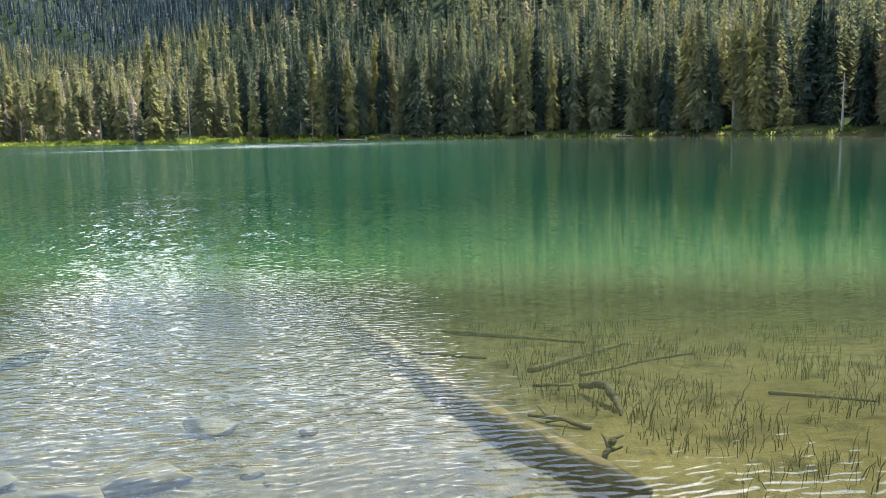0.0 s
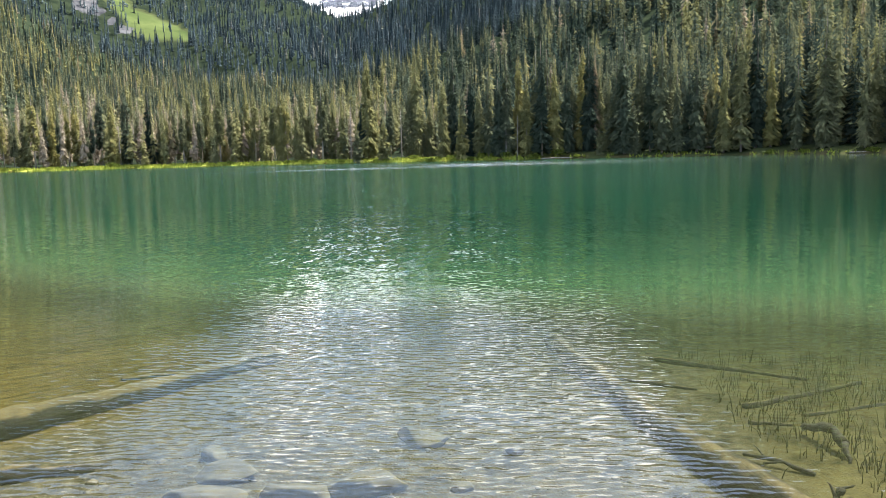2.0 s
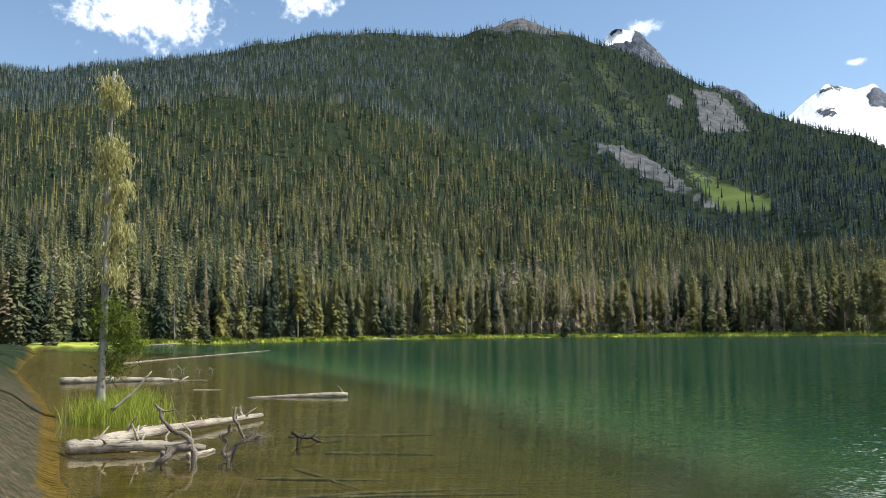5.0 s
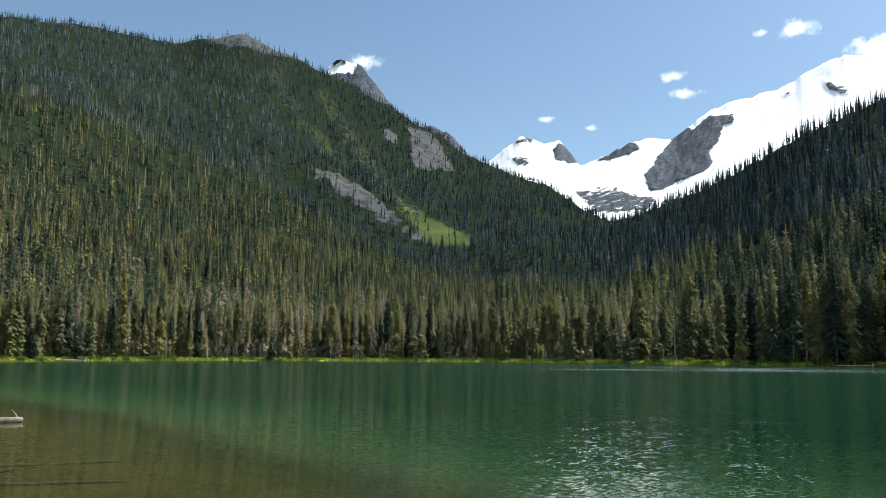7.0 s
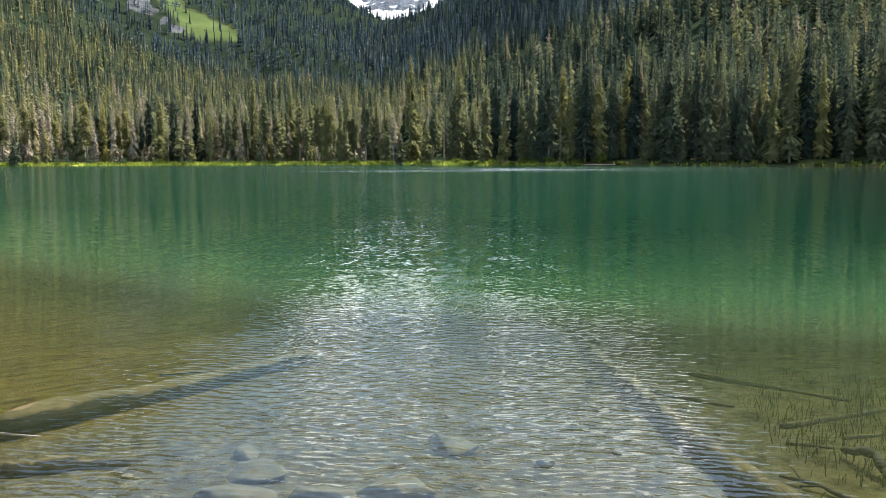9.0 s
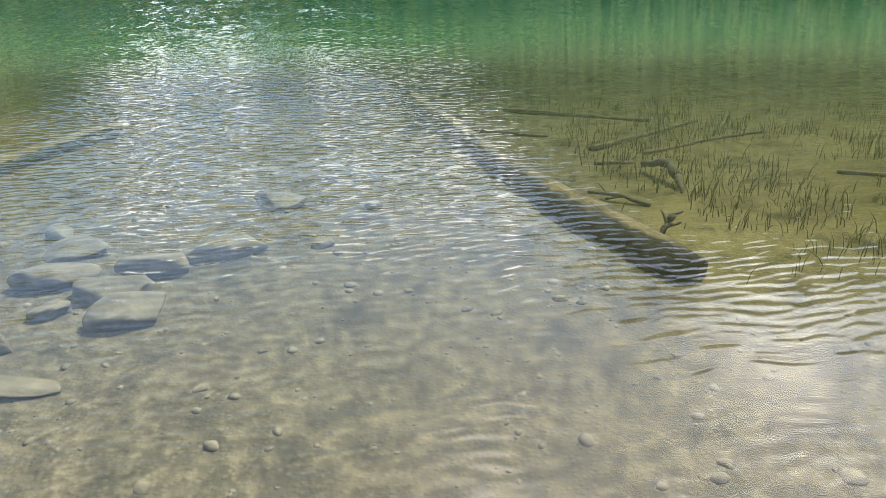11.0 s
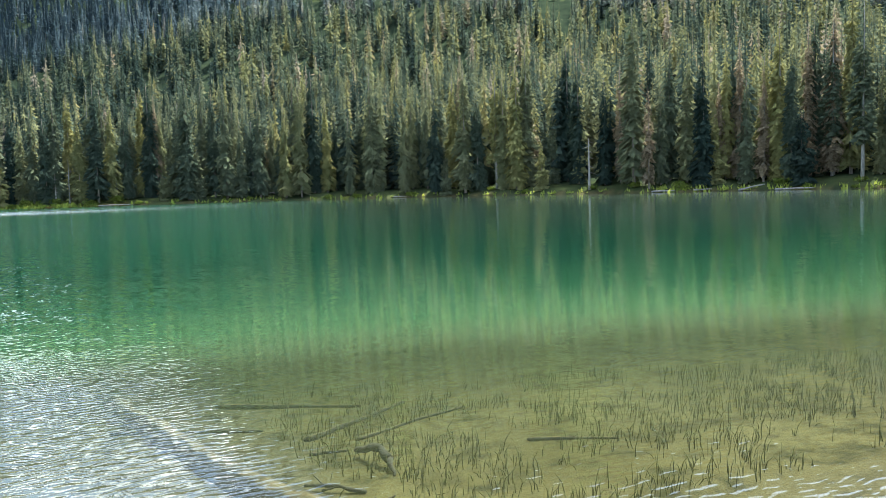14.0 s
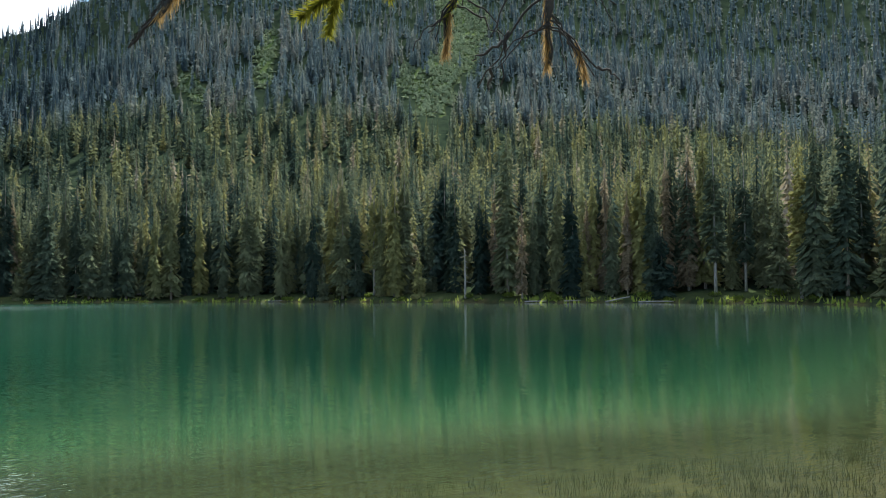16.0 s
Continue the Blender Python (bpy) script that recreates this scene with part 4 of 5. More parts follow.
def build_forests():
    rng = np.random.RandomState(11)
    # standing behind the first row
    tm = [unit(conifer_crown(22, 2.1, 170, b, 40 + i, 0.85, g, False, 1.15), 22, 2.1) for i, (b, g) in enumerate(((0.03, 0.1), (0.06, 0.2), (0.12, 0.3), (0.04, 0.1), (0.2, 0.35), (0.08, 0.2)))]
    yaw, r, x, y, z = spread(rng, -72, 86, 7, 130, 2450, 1.6)
    keep = rng.rand(len(x)) < clear_of(x, y, z)
    yaw, r, x, y, z = (a[keep] for a in (yaw, r, x, y, z))
    hs = (15 + 12 * rng.rand(len(x))) * (0.85 + 0.25 * step(-yaw, 0, 20))
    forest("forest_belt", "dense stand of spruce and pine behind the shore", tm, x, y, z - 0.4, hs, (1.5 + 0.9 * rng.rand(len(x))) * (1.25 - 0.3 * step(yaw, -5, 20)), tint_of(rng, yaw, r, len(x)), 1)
    # middle slopes
    tm = [unit(conifer_crown(20, 2.3, 52, 0.02 + 0.02 * i, 60 + i, 0.9, 0.1, False, 1.6, 0.26), 20, 2.3) for i in range(6)]
    yaw, r, x, y, z = spread(rng, -72, 86, 110, 480, 6900, 2.0)
    keep = rng.rand(len(x)) < clear_of(x, y, z)
    yaw, r, x, y, z = (a[keep] for a in (yaw, r, x, y, z))
    hs = 14 + 12 * rng.rand(len(x))
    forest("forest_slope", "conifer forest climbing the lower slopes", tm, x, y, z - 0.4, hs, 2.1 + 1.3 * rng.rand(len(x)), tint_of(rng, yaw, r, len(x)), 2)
    # far slopes
    yaw, r, x, y, z = spread(rng, -72, 86, 560, 2150, 50000, 1.45)
    keep = (rng.rand(len(x)) < clear_of(x, y, z)) & (r < ridges(yaw)[2] * 1.06)
    yaw, r, x, y, z = (a[keep] for a in (yaw, r, x, y, z))
    hs = (13 + 12 * rng.rand(len(x))) * np.where(r > 1300, 0.85, 1.0)
    ws = 2.0 + 1.3 * rng.rand(len(x))
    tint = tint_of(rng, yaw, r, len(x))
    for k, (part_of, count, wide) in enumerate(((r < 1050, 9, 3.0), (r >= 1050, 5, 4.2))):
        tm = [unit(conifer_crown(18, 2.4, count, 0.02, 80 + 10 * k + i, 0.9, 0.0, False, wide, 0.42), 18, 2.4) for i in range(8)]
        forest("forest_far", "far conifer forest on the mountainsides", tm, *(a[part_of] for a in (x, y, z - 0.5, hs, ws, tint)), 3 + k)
    # broadleaf scrub on the avalanche tracks
    tm = [unit(conifer_crown(3.0, 2.0, 9, 0.0, 90 + i, 0.3, 0.0, False, 2.4, 0.5), 5.0, 2.0) for i in range(3)]
    bits = [spread(rng, *q) for q in ((22, 40, 700, 2200, 30000, 1.6), (-38, -29, 250, 720, 9000, 1.6), (-24, -13, 250, 720, 7000, 1.6))]
    yaw, r, x, y, z = (np.concatenate(q) for q in zip(*bits))
    keep = (covers(x, y, z)["meadow"] > 0.4) & (rng.rand(len(x)) < 0.85) & ~((yaw > 20) & (yaw < 28.2) & (r * 0.178 > z))
    yaw, r, x, y, z = (a[keep] for a in (yaw, r, x, y, z))
    for west, mat in ((True, None), (False, M_SCRUB)):
        k = (yaw > 0) == west
        n = int(k.sum())
        forest("scrub", "dull green scrub on the avalanche tracks" if west else "pale green scrub on a steep gully", tm, x[k], y[k], z[k] - 0.3, 2.5 + 4 * rng.rand(n), 1.5 + 2 * rng.rand(n), 0.25 + 0.3 * rng.rand(n), 4, mat)


def build_shore_trees():
    rng = np.random.RandomState(21)
    kinds = [make_conifer(27, 2.6, 0.03, 3, 430, 0.7), make_conifer(25, 2.1, 0.05, 4, 380, 0.8), make_conifer(29, 2.8, 0.05, 5, 460, 0.65), make_conifer(21, 2.5, 0.02, 7, 360, 0.6),
             make_conifer(25, 1.9, 0.22, 6, 300, 0.5, gaps=0.4), make_conifer(23, 1.8, 0.28, 9, 280, 0.45, gaps=0.45, label="slim pine with a bare lower trunk by the lake"),
             make_conifer(11, 2.1, 0.02, 8, 220, 0.4, label="young bright green spruce at the water's edge")]
    brown = [make_conifer(27, 2.1, 0.06, 13, 360, 0.9, True, 0.25, "dying spruce with brown needles by the lake"),
             make_conifer(24, 1.9, 0.08, 14, 330, 1.0, True, 0.3, "dying spruce with brown needles by the lake")]
    snags = [make_snag(9, 31), make_snag(14, 32), make_snag(19, 33)]
    used = set()

    def stand(ob, yaw, off, scale, turn):
        x, y = polar(yaw, float(far_shore(yaw)) + off)
        m = pose(x, y, float(land(np.array(x), np.array(y))) - 0.15, 0, 0, turn) @ Matrix.Scale(scale, 4)
        if ob.name not in used:
            used.add(ob.name)
            ob.matrix_basis = m
            return ob
        c = copy_thing(ob, m)
        c.scale = (scale,) * 3
        return c

    yaw = -70.0
    while yaw < 78:
        rs = float(far_shore(yaw))
        yaw += math.degrees((1.15 + 1.6 * rng.rand()) / rs) * (1.35 if yaw > 5 else 1.1)
        u = rng.rand()
        slim = 0.75 * float(step(yaw, 12, 24)) * float(1 - step(yaw, 46, 54))
        if rng.rand() < slim:
            k = kinds[4 + rng.randint(2)]
        else:
            k = kinds[(0, 1, 2, 3, 0, 1, 4, 6)[rng.randint(8)]]
        if -51 < yaw < -36 and u < 0.16:
            k = brown[rng.randint(2)]
        elif u > (0.985 if yaw < -8 else 0.965):
            k = snags[rng.randint(2 if yaw < 8 else 3)]
        off = (1.5 + 4 * rng.rand()) if k is kinds[6] else 2.5 + 2.5 * float(step(yaw, -6, 8)) + 11 * rng.rand() ** 1.3 + 6 * float(step(yaw, 8, 25)) * (1 - float(step(yaw, 48, 56)))
        stand(k, yaw, off, 0.72 + 0.42 * rng.rand(), 360 * rng.rand())
    for yw, off, k, s in ((0.7, 5, snags[1], 0.75), (-2.2, 5, snags[0], 1.05), (1.5, 5, snags[0], 0.9), (-5.1, 3.5, kinds[6], 0.62), (-45.2, 8, brown[0], 0.92),
                          (-46.7, 6, brown[1], 0.80), (-49.4, 9, brown[0], 0.95), (-50.9, 11, brown[0], 1.02), (-43.9, 8, brown[1], 0.75), (-37.7, 8, brown[1], 0.85),
                          (-26.1, 14, brown[0], 1.1), (-4.8, 12, brown[0], 0.95), (59.1, 9, snags[2], 1.1), (62.9, 9, brown[1], 0.7), (6.0, 8, snags[2], 0.7),
                          (-13.0, 6, kinds[3], 0.72), (36.2, 3, kinds[6], 0.6), (44.5, 5, snags[0], 1.0), (41.8, 5, snags[0], 0.9)):
        stand(k, yw, off, s, 360 * rng.rand())


def build_shore_growth():
    """Grass tufts, shrubs and stranded logs along the far shore."""
    rng = np.random.RandomState(33)
    n = 5200
    yaw = -64 + 132 * rng.rand(n)
    wide = 2 + 9 * step(yaw, 2, 14)
    off = 0.4 + wide * rng.rand(n) ** 1.4
    keep = rng.rand(n) < 0.05 + 0.95 * step(yaw, -4, 10)
    yaw, off = yaw[keep], off[keep]
    r = far_shore(yaw) + off
    x, y = -np.sin(np.radians(yaw)) * r, np.cos(np.radians(yaw)) * r
    z = land(x, y)
    V, T, m = [], [], 0
    for px, py, pz in zip(x, y, z):
        for k in range(5):
            a, w, h = rng.rand() * 6.28, 0.12 + 0.2 * rng.rand(), 0.25 + 0.6 * rng.rand()
            c, s = math.cos(a), math.sin(a)
            ox, oy = rng.randn(2) * 0.45
            V += [(px + ox - c * w, py + oy - s * w, pz - 0.1), (px + ox + c * w, py + oy + s * w, pz - 0.1), (px + ox + rng.randn() * 0.25, py + oy + rng.randn() * 0.25, pz + h)]
            T.append((m, m + 1, m + 2))
            m += 3
    tagged(mesh_object("shore_grass", V, T, [M_GRASS]), "bright yellow-green sedge along the lake shore", "grass", kind="stuff")

    def make_shrub(seed, w, h):
        rg = np.random.RandomState(seed)
        ob = new("shrub")
        stems = [tube_arrays([(0, 0, -0.3), (rg.randn() * w * 0.3, rg.randn() * w * 0.3, h * 0.6)], [0.04, 0.015], 4) for _ in range(5)]
        part_arrays("stems", join(*stems), M_BARK, ob)
        vs, ts = [], []
        for k in range(240):
            p = rg.randn(3) * np.array([w * 0.42, w * 0.42, h * 0.25]) + np.array([0, 0, h * 0.5])
            p[2] = max(p[2], 0.05)
            d1, d2 = rg.randn(3) * 0.16, rg.randn(3) * 0.16
            i = len(vs)
            vs += [tuple(p - d1), tuple(p + d2), tuple(p + d1), tuple(p - d2)]
            ts += [(i, i + 1, i + 2), (i, i + 2, i + 3)]
        part_arrays("leaves", (np.array(vs), np.array(ts)), M_SHRUB, ob)
        return tagged(ob, "low leafy green shrub on the lake shore", "shrub", "shrubs along the shore")

    kinds = [make_shrub(1, 1.6, 1.3), make_shrub(2, 2.2, 1.7), make_shrub(3, 1.1, 1.0)]
    spots = [(-18.4, 1.5, 1), (-41.6, 1.5, 1), (-49.4, 1.2, 0), (-54.0, 1.5, 1), (17.2, 2.0, 1), (-41.0, 2.2, 0)] + \
            [(-62 + 128 * rng.rand(), 1.0 + 3.5 * rng.rand(), rng.randint(3)) for _ in range(120)]
    for i, (yw, off, k) in enumerate(spots):
        if yw < -5 and i > 5 and i % 3:
            continue
        x, y = polar(yw, float(far_shore(yw)) + off)
        s = (0.45 + 0.5 * rng.rand()) * (0.75 if yw < -5 else 1.0)
        m = pose(x, y, float(land(np.array(x), np.array(y))) - 0.05, 0, 0, 360 * rng.rand()) @ Matrix.Scale(s, 4)
        if i < 3:
            kinds[i].matrix_basis = m
        else:
            c = copy_thing(kinds[k], m)
            c.scale = (s, s, s)


# ---------- logs, rocks, reeds near the camera ----------
def make_log(name, p0, p1, r0, r1, mat, label, seed=0, stubs=0, group="", sag=0.0, lift=0.55, broken=True, sides=14, bow=None):
    """A trunk lying from p0 to p1, bowed and uneven, with broken stubs of branches."""
    rng = np.random.RandomState(seed)
    p0, p1 = Vector(p0), Vector(p1)
    d = p1 - p0
    L = d.length
    ob = new(name)
    ob.matrix_basis = Matrix.Translation(p0) @ d.to_track_quat("X", "Z").to_matrix().to_4x4()
    n = 22
    ph = rng.rand(4) * 6.28
    pts, rad = [], []
    for i in range(n):
        f = i / (n - 1)
        pts.append((L * f, (0.018 * L * math.sin(3.1 * f + ph[0]) if bow is None else bow * math.sin(math.pi * f)) + 0.15 * r0 * math.sin(11 * f + ph[1]), -sag * math.sin(math.pi * f) + 0.12 * r0 * math.sin(7 * f + ph[2])))
        rad.append((r0 + (r1 - r0) * f) * (1 + 0.07 * math.sin(17 * f + ph[3]) + 0.05 * rng.randn()) * (0.72 if broken and i in (0, n - 1) else 1.0))
    v, t = tube_arrays(pts, rad, sides)
    v = v + (np.array([noise.noise_vector(Vector(q) * (1.2 / max(r0, 0.05))) for q in v]) * 0.2 * r0)
    part_arrays("trunk", (v, t), mat, ob, smooth=True)
    for k in range(stubs):
        f = 0.08 + 0.86 * rng.rand()
        i = min(int(f * (n - 1)), n - 2)
        a = rng.rand() * 6.28 if lift < 0.5 else rng.uniform(0.15, 2.9)
        q, sl = Vector(pts[i]), r0 * rng.uniform(1.2, 3.2)
        dirn = Vector((rng.uniform(-0.5, 0.6), math.cos(a), math.sin(a))).normalized()
        bend = Vector(rng.randn(3)) * 0.15 * sl
        part_arrays("branch_stub", tube_arrays([q, q + dirn * (rad[i] + sl * 0.5) + bend, q + dirn * (rad[i] + sl)], [r0 * 0.22, r0 * 0.15, r0 * 0.06], 6), mat, ob, smooth=True)
    return tagged(ob, label, "log", group)


def make_rock(x, y, z, sx, sy, sz, turn, seed, label="pale angular boulder lying on the lake bed", mat=None):
    bm = bmesh.new()
    bmesh.ops.create_icosphere(bm, subdivisions=4, radius=1.0)
    off = Vector((seed * 3.7, seed * 1.3, seed * 2.1))
    rng = np.random.RandomState(seed + 500)
    cuts = [(Vector(rng.randn(3)).normalized(), rng.uniform(0.52, 0.86)) for _ in range(11)] + [(Vector((rng.randn() * 0.2, rng.randn() * 0.2, 1)).normalized(), 0.6)]
    for v in bm.verts:
        p = v.co.copy()
        q = p.copy()
        for n, d in cuts:
            over = q.dot(n) - d
            if over > 0:
                q -= n * over * 0.93
        q *= 1.12 + 0.16 * noise.noise(p * 1.1 + off) + 0.05 * noise.noise(p * 3.1 + off) + 0.03 * noise.noise(p * 8 + off)
        v.co = Vector((q.x * sx, q.y * sy, max(q.z, -0.75) * sz))
    me = bpy.data.meshes.new("rock")
    bm.to_mesh(me)
    bm.free()
    me.polygons.foreach_set("use_smooth", np.ones(len(me.polygons), bool))
    me.materials.append(mat or M_ROCK)
    ob = new("rock", me)
    ob.matrix_basis = pose(x, y, z, random.uniform(-8, 8), random.uniform(-8, 8), turn)
    return tagged(ob, label, "rock", "boulders on the lake bed")


def bed_at(x, y):
    return float(land(np.array(float(x)), np.array(float(y))))


def twisted(points, r0, r1, sides=7, seed=0, wob=0.12):
    """A crooked root or limb through points."""
    rng = np.random.RandomState(seed)
    pts = [Vector(p) for p in points]
    fine = []
    for a, b in zip(pts, pts[1:]):
        for k in range(4):
            fine.append(a.lerp(b, k / 4))
    fine.append(pts[-1])
    n = len(fine)
    fine = [p + Vector(rng.randn(3)) * wob * (r0 + r1) * (0 < i < n - 1) for i, p in enumerate(fine)]
    return tube_arrays(fine, [max(0.002, (r0 + (r1 - r0) * i / (n - 1)) * (1 + 0.15 * rng.randn())) for i in range(n)], sides)


def thing_of(name, label, category, mat, parts, at=(0, 0, 0), group="", thin=1.0):
    """A thing out of crooked limbs: (part name, points, r0, r1)."""
    ob = new(name)
    ob.location = at
    for k, (nm, pts, a, b) in enumerate(parts):
        part_arrays(nm, twisted(pts, a * thin, b * thin, 8 if a > 0.05 else 5, 50 + k), mat, ob, smooth=True)
    return tagged(ob, label, category, group)


def build_sunken():
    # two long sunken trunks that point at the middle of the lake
    make_log("sunken_log", (2.00, 4.88, -0.22), (0.27, 12.0, -0.50), 0.185, 0.13, M_SUNK, "long sunken tree trunk, silt-covered top, flank with shade painted in", 3, 0, "sunken logs", lift=0.3, bow=0.14)
    make_log("sunken_log", (-5.35, 6.55, -0.14), (-3.7, 10.9, -0.46), 0.15, 0.10, M_SILT_LIT, "sunken tan trunk lying on the brown shelf", 5, 0, "sunken logs", lift=0.3)
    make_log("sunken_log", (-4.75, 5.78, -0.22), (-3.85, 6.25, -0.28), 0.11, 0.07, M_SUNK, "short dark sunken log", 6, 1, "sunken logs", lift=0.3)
    for i, (a, b, r) in enumerate((((-8.7, 6.4), (-7.4, 8.5), 0.07), ((-11.6, 6.8), (-10.2, 11.0), 0.06), ((-15.4, 11.0), (-13.9, 13.1), 0.07), ((-5.3, 9.4), (-4.55, 9.95), 0.045),
                                   ((-11.0, 8.1), (-9.4, 11.1), 0.05), ((-18.5, 12.0), (-16.8, 15.8), 0.08), ((-14.0, 9.2), (-11.4, 9.0), 0.05), ((-13.3, 8.0), (-11.9, 9.9), 0.05),
                                   ((2.18, 8.5), (3.9, 9.65), 0.05), ((1.6, 11.0), (3.3, 9.8), 0.045), ((2.1, 7.9), (2.5, 7.8), 0.035), ((4.3, 7.1), (5.2, 6.7), 0.035),
                                   ((2.7, 8.2), (4.5, 9.0), 0.035), ((0.2, 10.2), (1.9, 9.3), 0.04))):
        m = M_SUNK if a[0] > 0 else M_SILT_LIT
        make_log("sunken_log", (*a, bed_at(*a) + r * 0.15), (*b, bed_at(*b) + r * 0.1), r, r * 0.6, m, "thin waterlogged trunk lying on the lake bed", 20 + i, 0, "sunken logs", broken=True, sides=9)
    # dark waterlogged snags beside the long trunk
    thing_of("sunken_branch", "thick dark waterlogged branch piece", "branch", M_DARKWOOD,
             [("limb", ((-0.12, 0.42, 0.05), (0.0, 0.1, 0.16), (0.03, -0.15, 0.1)), 0.05, 0.075), ("limb", ((0.03, -0.15, 0.1), (-0.02, -0.4, 0.02)), 0.06, 0.02)], (2.64, 7.15, bed_at(2.64, 7.15)), thin=0.65)
    thing_of("sunken_branch", "dark forked twig on the lake bed", "branch", M_DARKWOOD,
             [("limb", ((-0.2, 0.25, 0.03), (0.0, 0.05, 0.06), (0.25, -0.18, 0.03)), 0.02, 0.03), ("limb", ((-0.05, 0.1, 0.05), (-0.12, 0.22, 0.12)), 0.018, 0.008),
              ("limb", ((-0.1, 0.02, 0.04), (0.05, -0.05, 0.08)), 0.02, 0.01)], (1.98, 6.62, bed_at(1.98, 6.62)), thin=0.7)
    root = thing_of("sunken_root", "gnarled black root rising from the lake bed", "root", M_DARKWOOD,
             [("limb", ((-0.14, -0.12, 0.0), (-0.02, 0.02, 0.15), (0.08, 0.1, 0.26)), 0.03, 0.05), ("limb", ((0.08, 0.1, 0.26), (0.22, 0.12, 0.3)), 0.03, 0.012),
              ("limb", ((0.0, 0.03, 0.16), (-0.06, 0.16, 0.32)), 0.035, 0.012), ("limb", ((0.02, 0.02, 0.12), (0.16, -0.02, 0.2)), 0.03, 0.01)], (2.12, 5.68, bed_at(2.12, 5.68) + 0.03))
    root.scale = (0.62, 0.62, 0.55)
    # boulders
    rocks = ((-2.75, 4.55, .33, .17, .16, 10), (-1.80, 4.86, .29, .17, .13, 18), (-2.02, 5.22, .28, .17, .13, -12), (-2.38, 4.98, .12, .09, .07, 30), (-2.52, 5.52, .30, .16, .12, 8),
             (-1.86, 5.62, .25, .15, .12, 5), (-1.38, 5.92, .33, .13, .13, 24), (-2.60, 6.12, .28, .14, .10, 6), (-1.08, 7.15, .25, .14, .11, 10), (-0.62, 6.02, .09, .07, .05, 0),
             (-2.35, 4.05, .36, .10, .07, -8), (-2.9, 6.6, .12, .1, .07, 12), (-3.5, 5.0, .18, .12, .1, 0),
             (-0.2, 6.9, .1, .08, .06, 0))
    for i, (x, y, sx, sy, sz, a) in enumerate(rocks):
        make_rock(x, y, bed_at(x, y) + sz * 0.55, sx, sy, sz, a, i + 1)
    # pebbles on the bed
    rng = np.random.RandomState(8)
    bm = bmesh.new()
    bmesh.ops.create_icosphere(bm, subdivisions=1, radius=1.0)
    bm.verts.ensure_lookup_table()
    bv = np.array([v.co[:] for v in bm.verts])
    bt = np.array([[v.index for v in f.verts] for f in bm.faces])
    bm.free()
    V, T, n = [], [], 0
    for k in range(900):
        x, y = rng.uniform(-5, 3.2), rng.uniform(2.2, 9.5)
        if x > 1.5 and y > 4.4 or y > 10 + x:
            continue
        s = 0.010 + 0.035 * rng.rand() ** 5 + 0.010 * rng.rand()
        q = bv * (1 + 0.25 * rng.randn(len(bv), 1)) * s * np.array([1.2, 1, 0.6])
        a = rng.rand() * 6.28
        q = np.stack([q[:, 0] * math.cos(a) - q[:, 1] * math.sin(a) + x, q[:, 0] * math.sin(a) + q[:, 1] * math.cos(a) + y, q[:, 2] + bed_at(x, y)], -1)
        V.append(q)
        T.append(bt + n)
        n += len(bv)
    tagged(mesh_object("pebbles", np.concatenate(V), np.concatenate(T), [M_ROCK], None, True), "grey and tan pebbles strewn over the lake bed", "pebbles", kind="stuff")


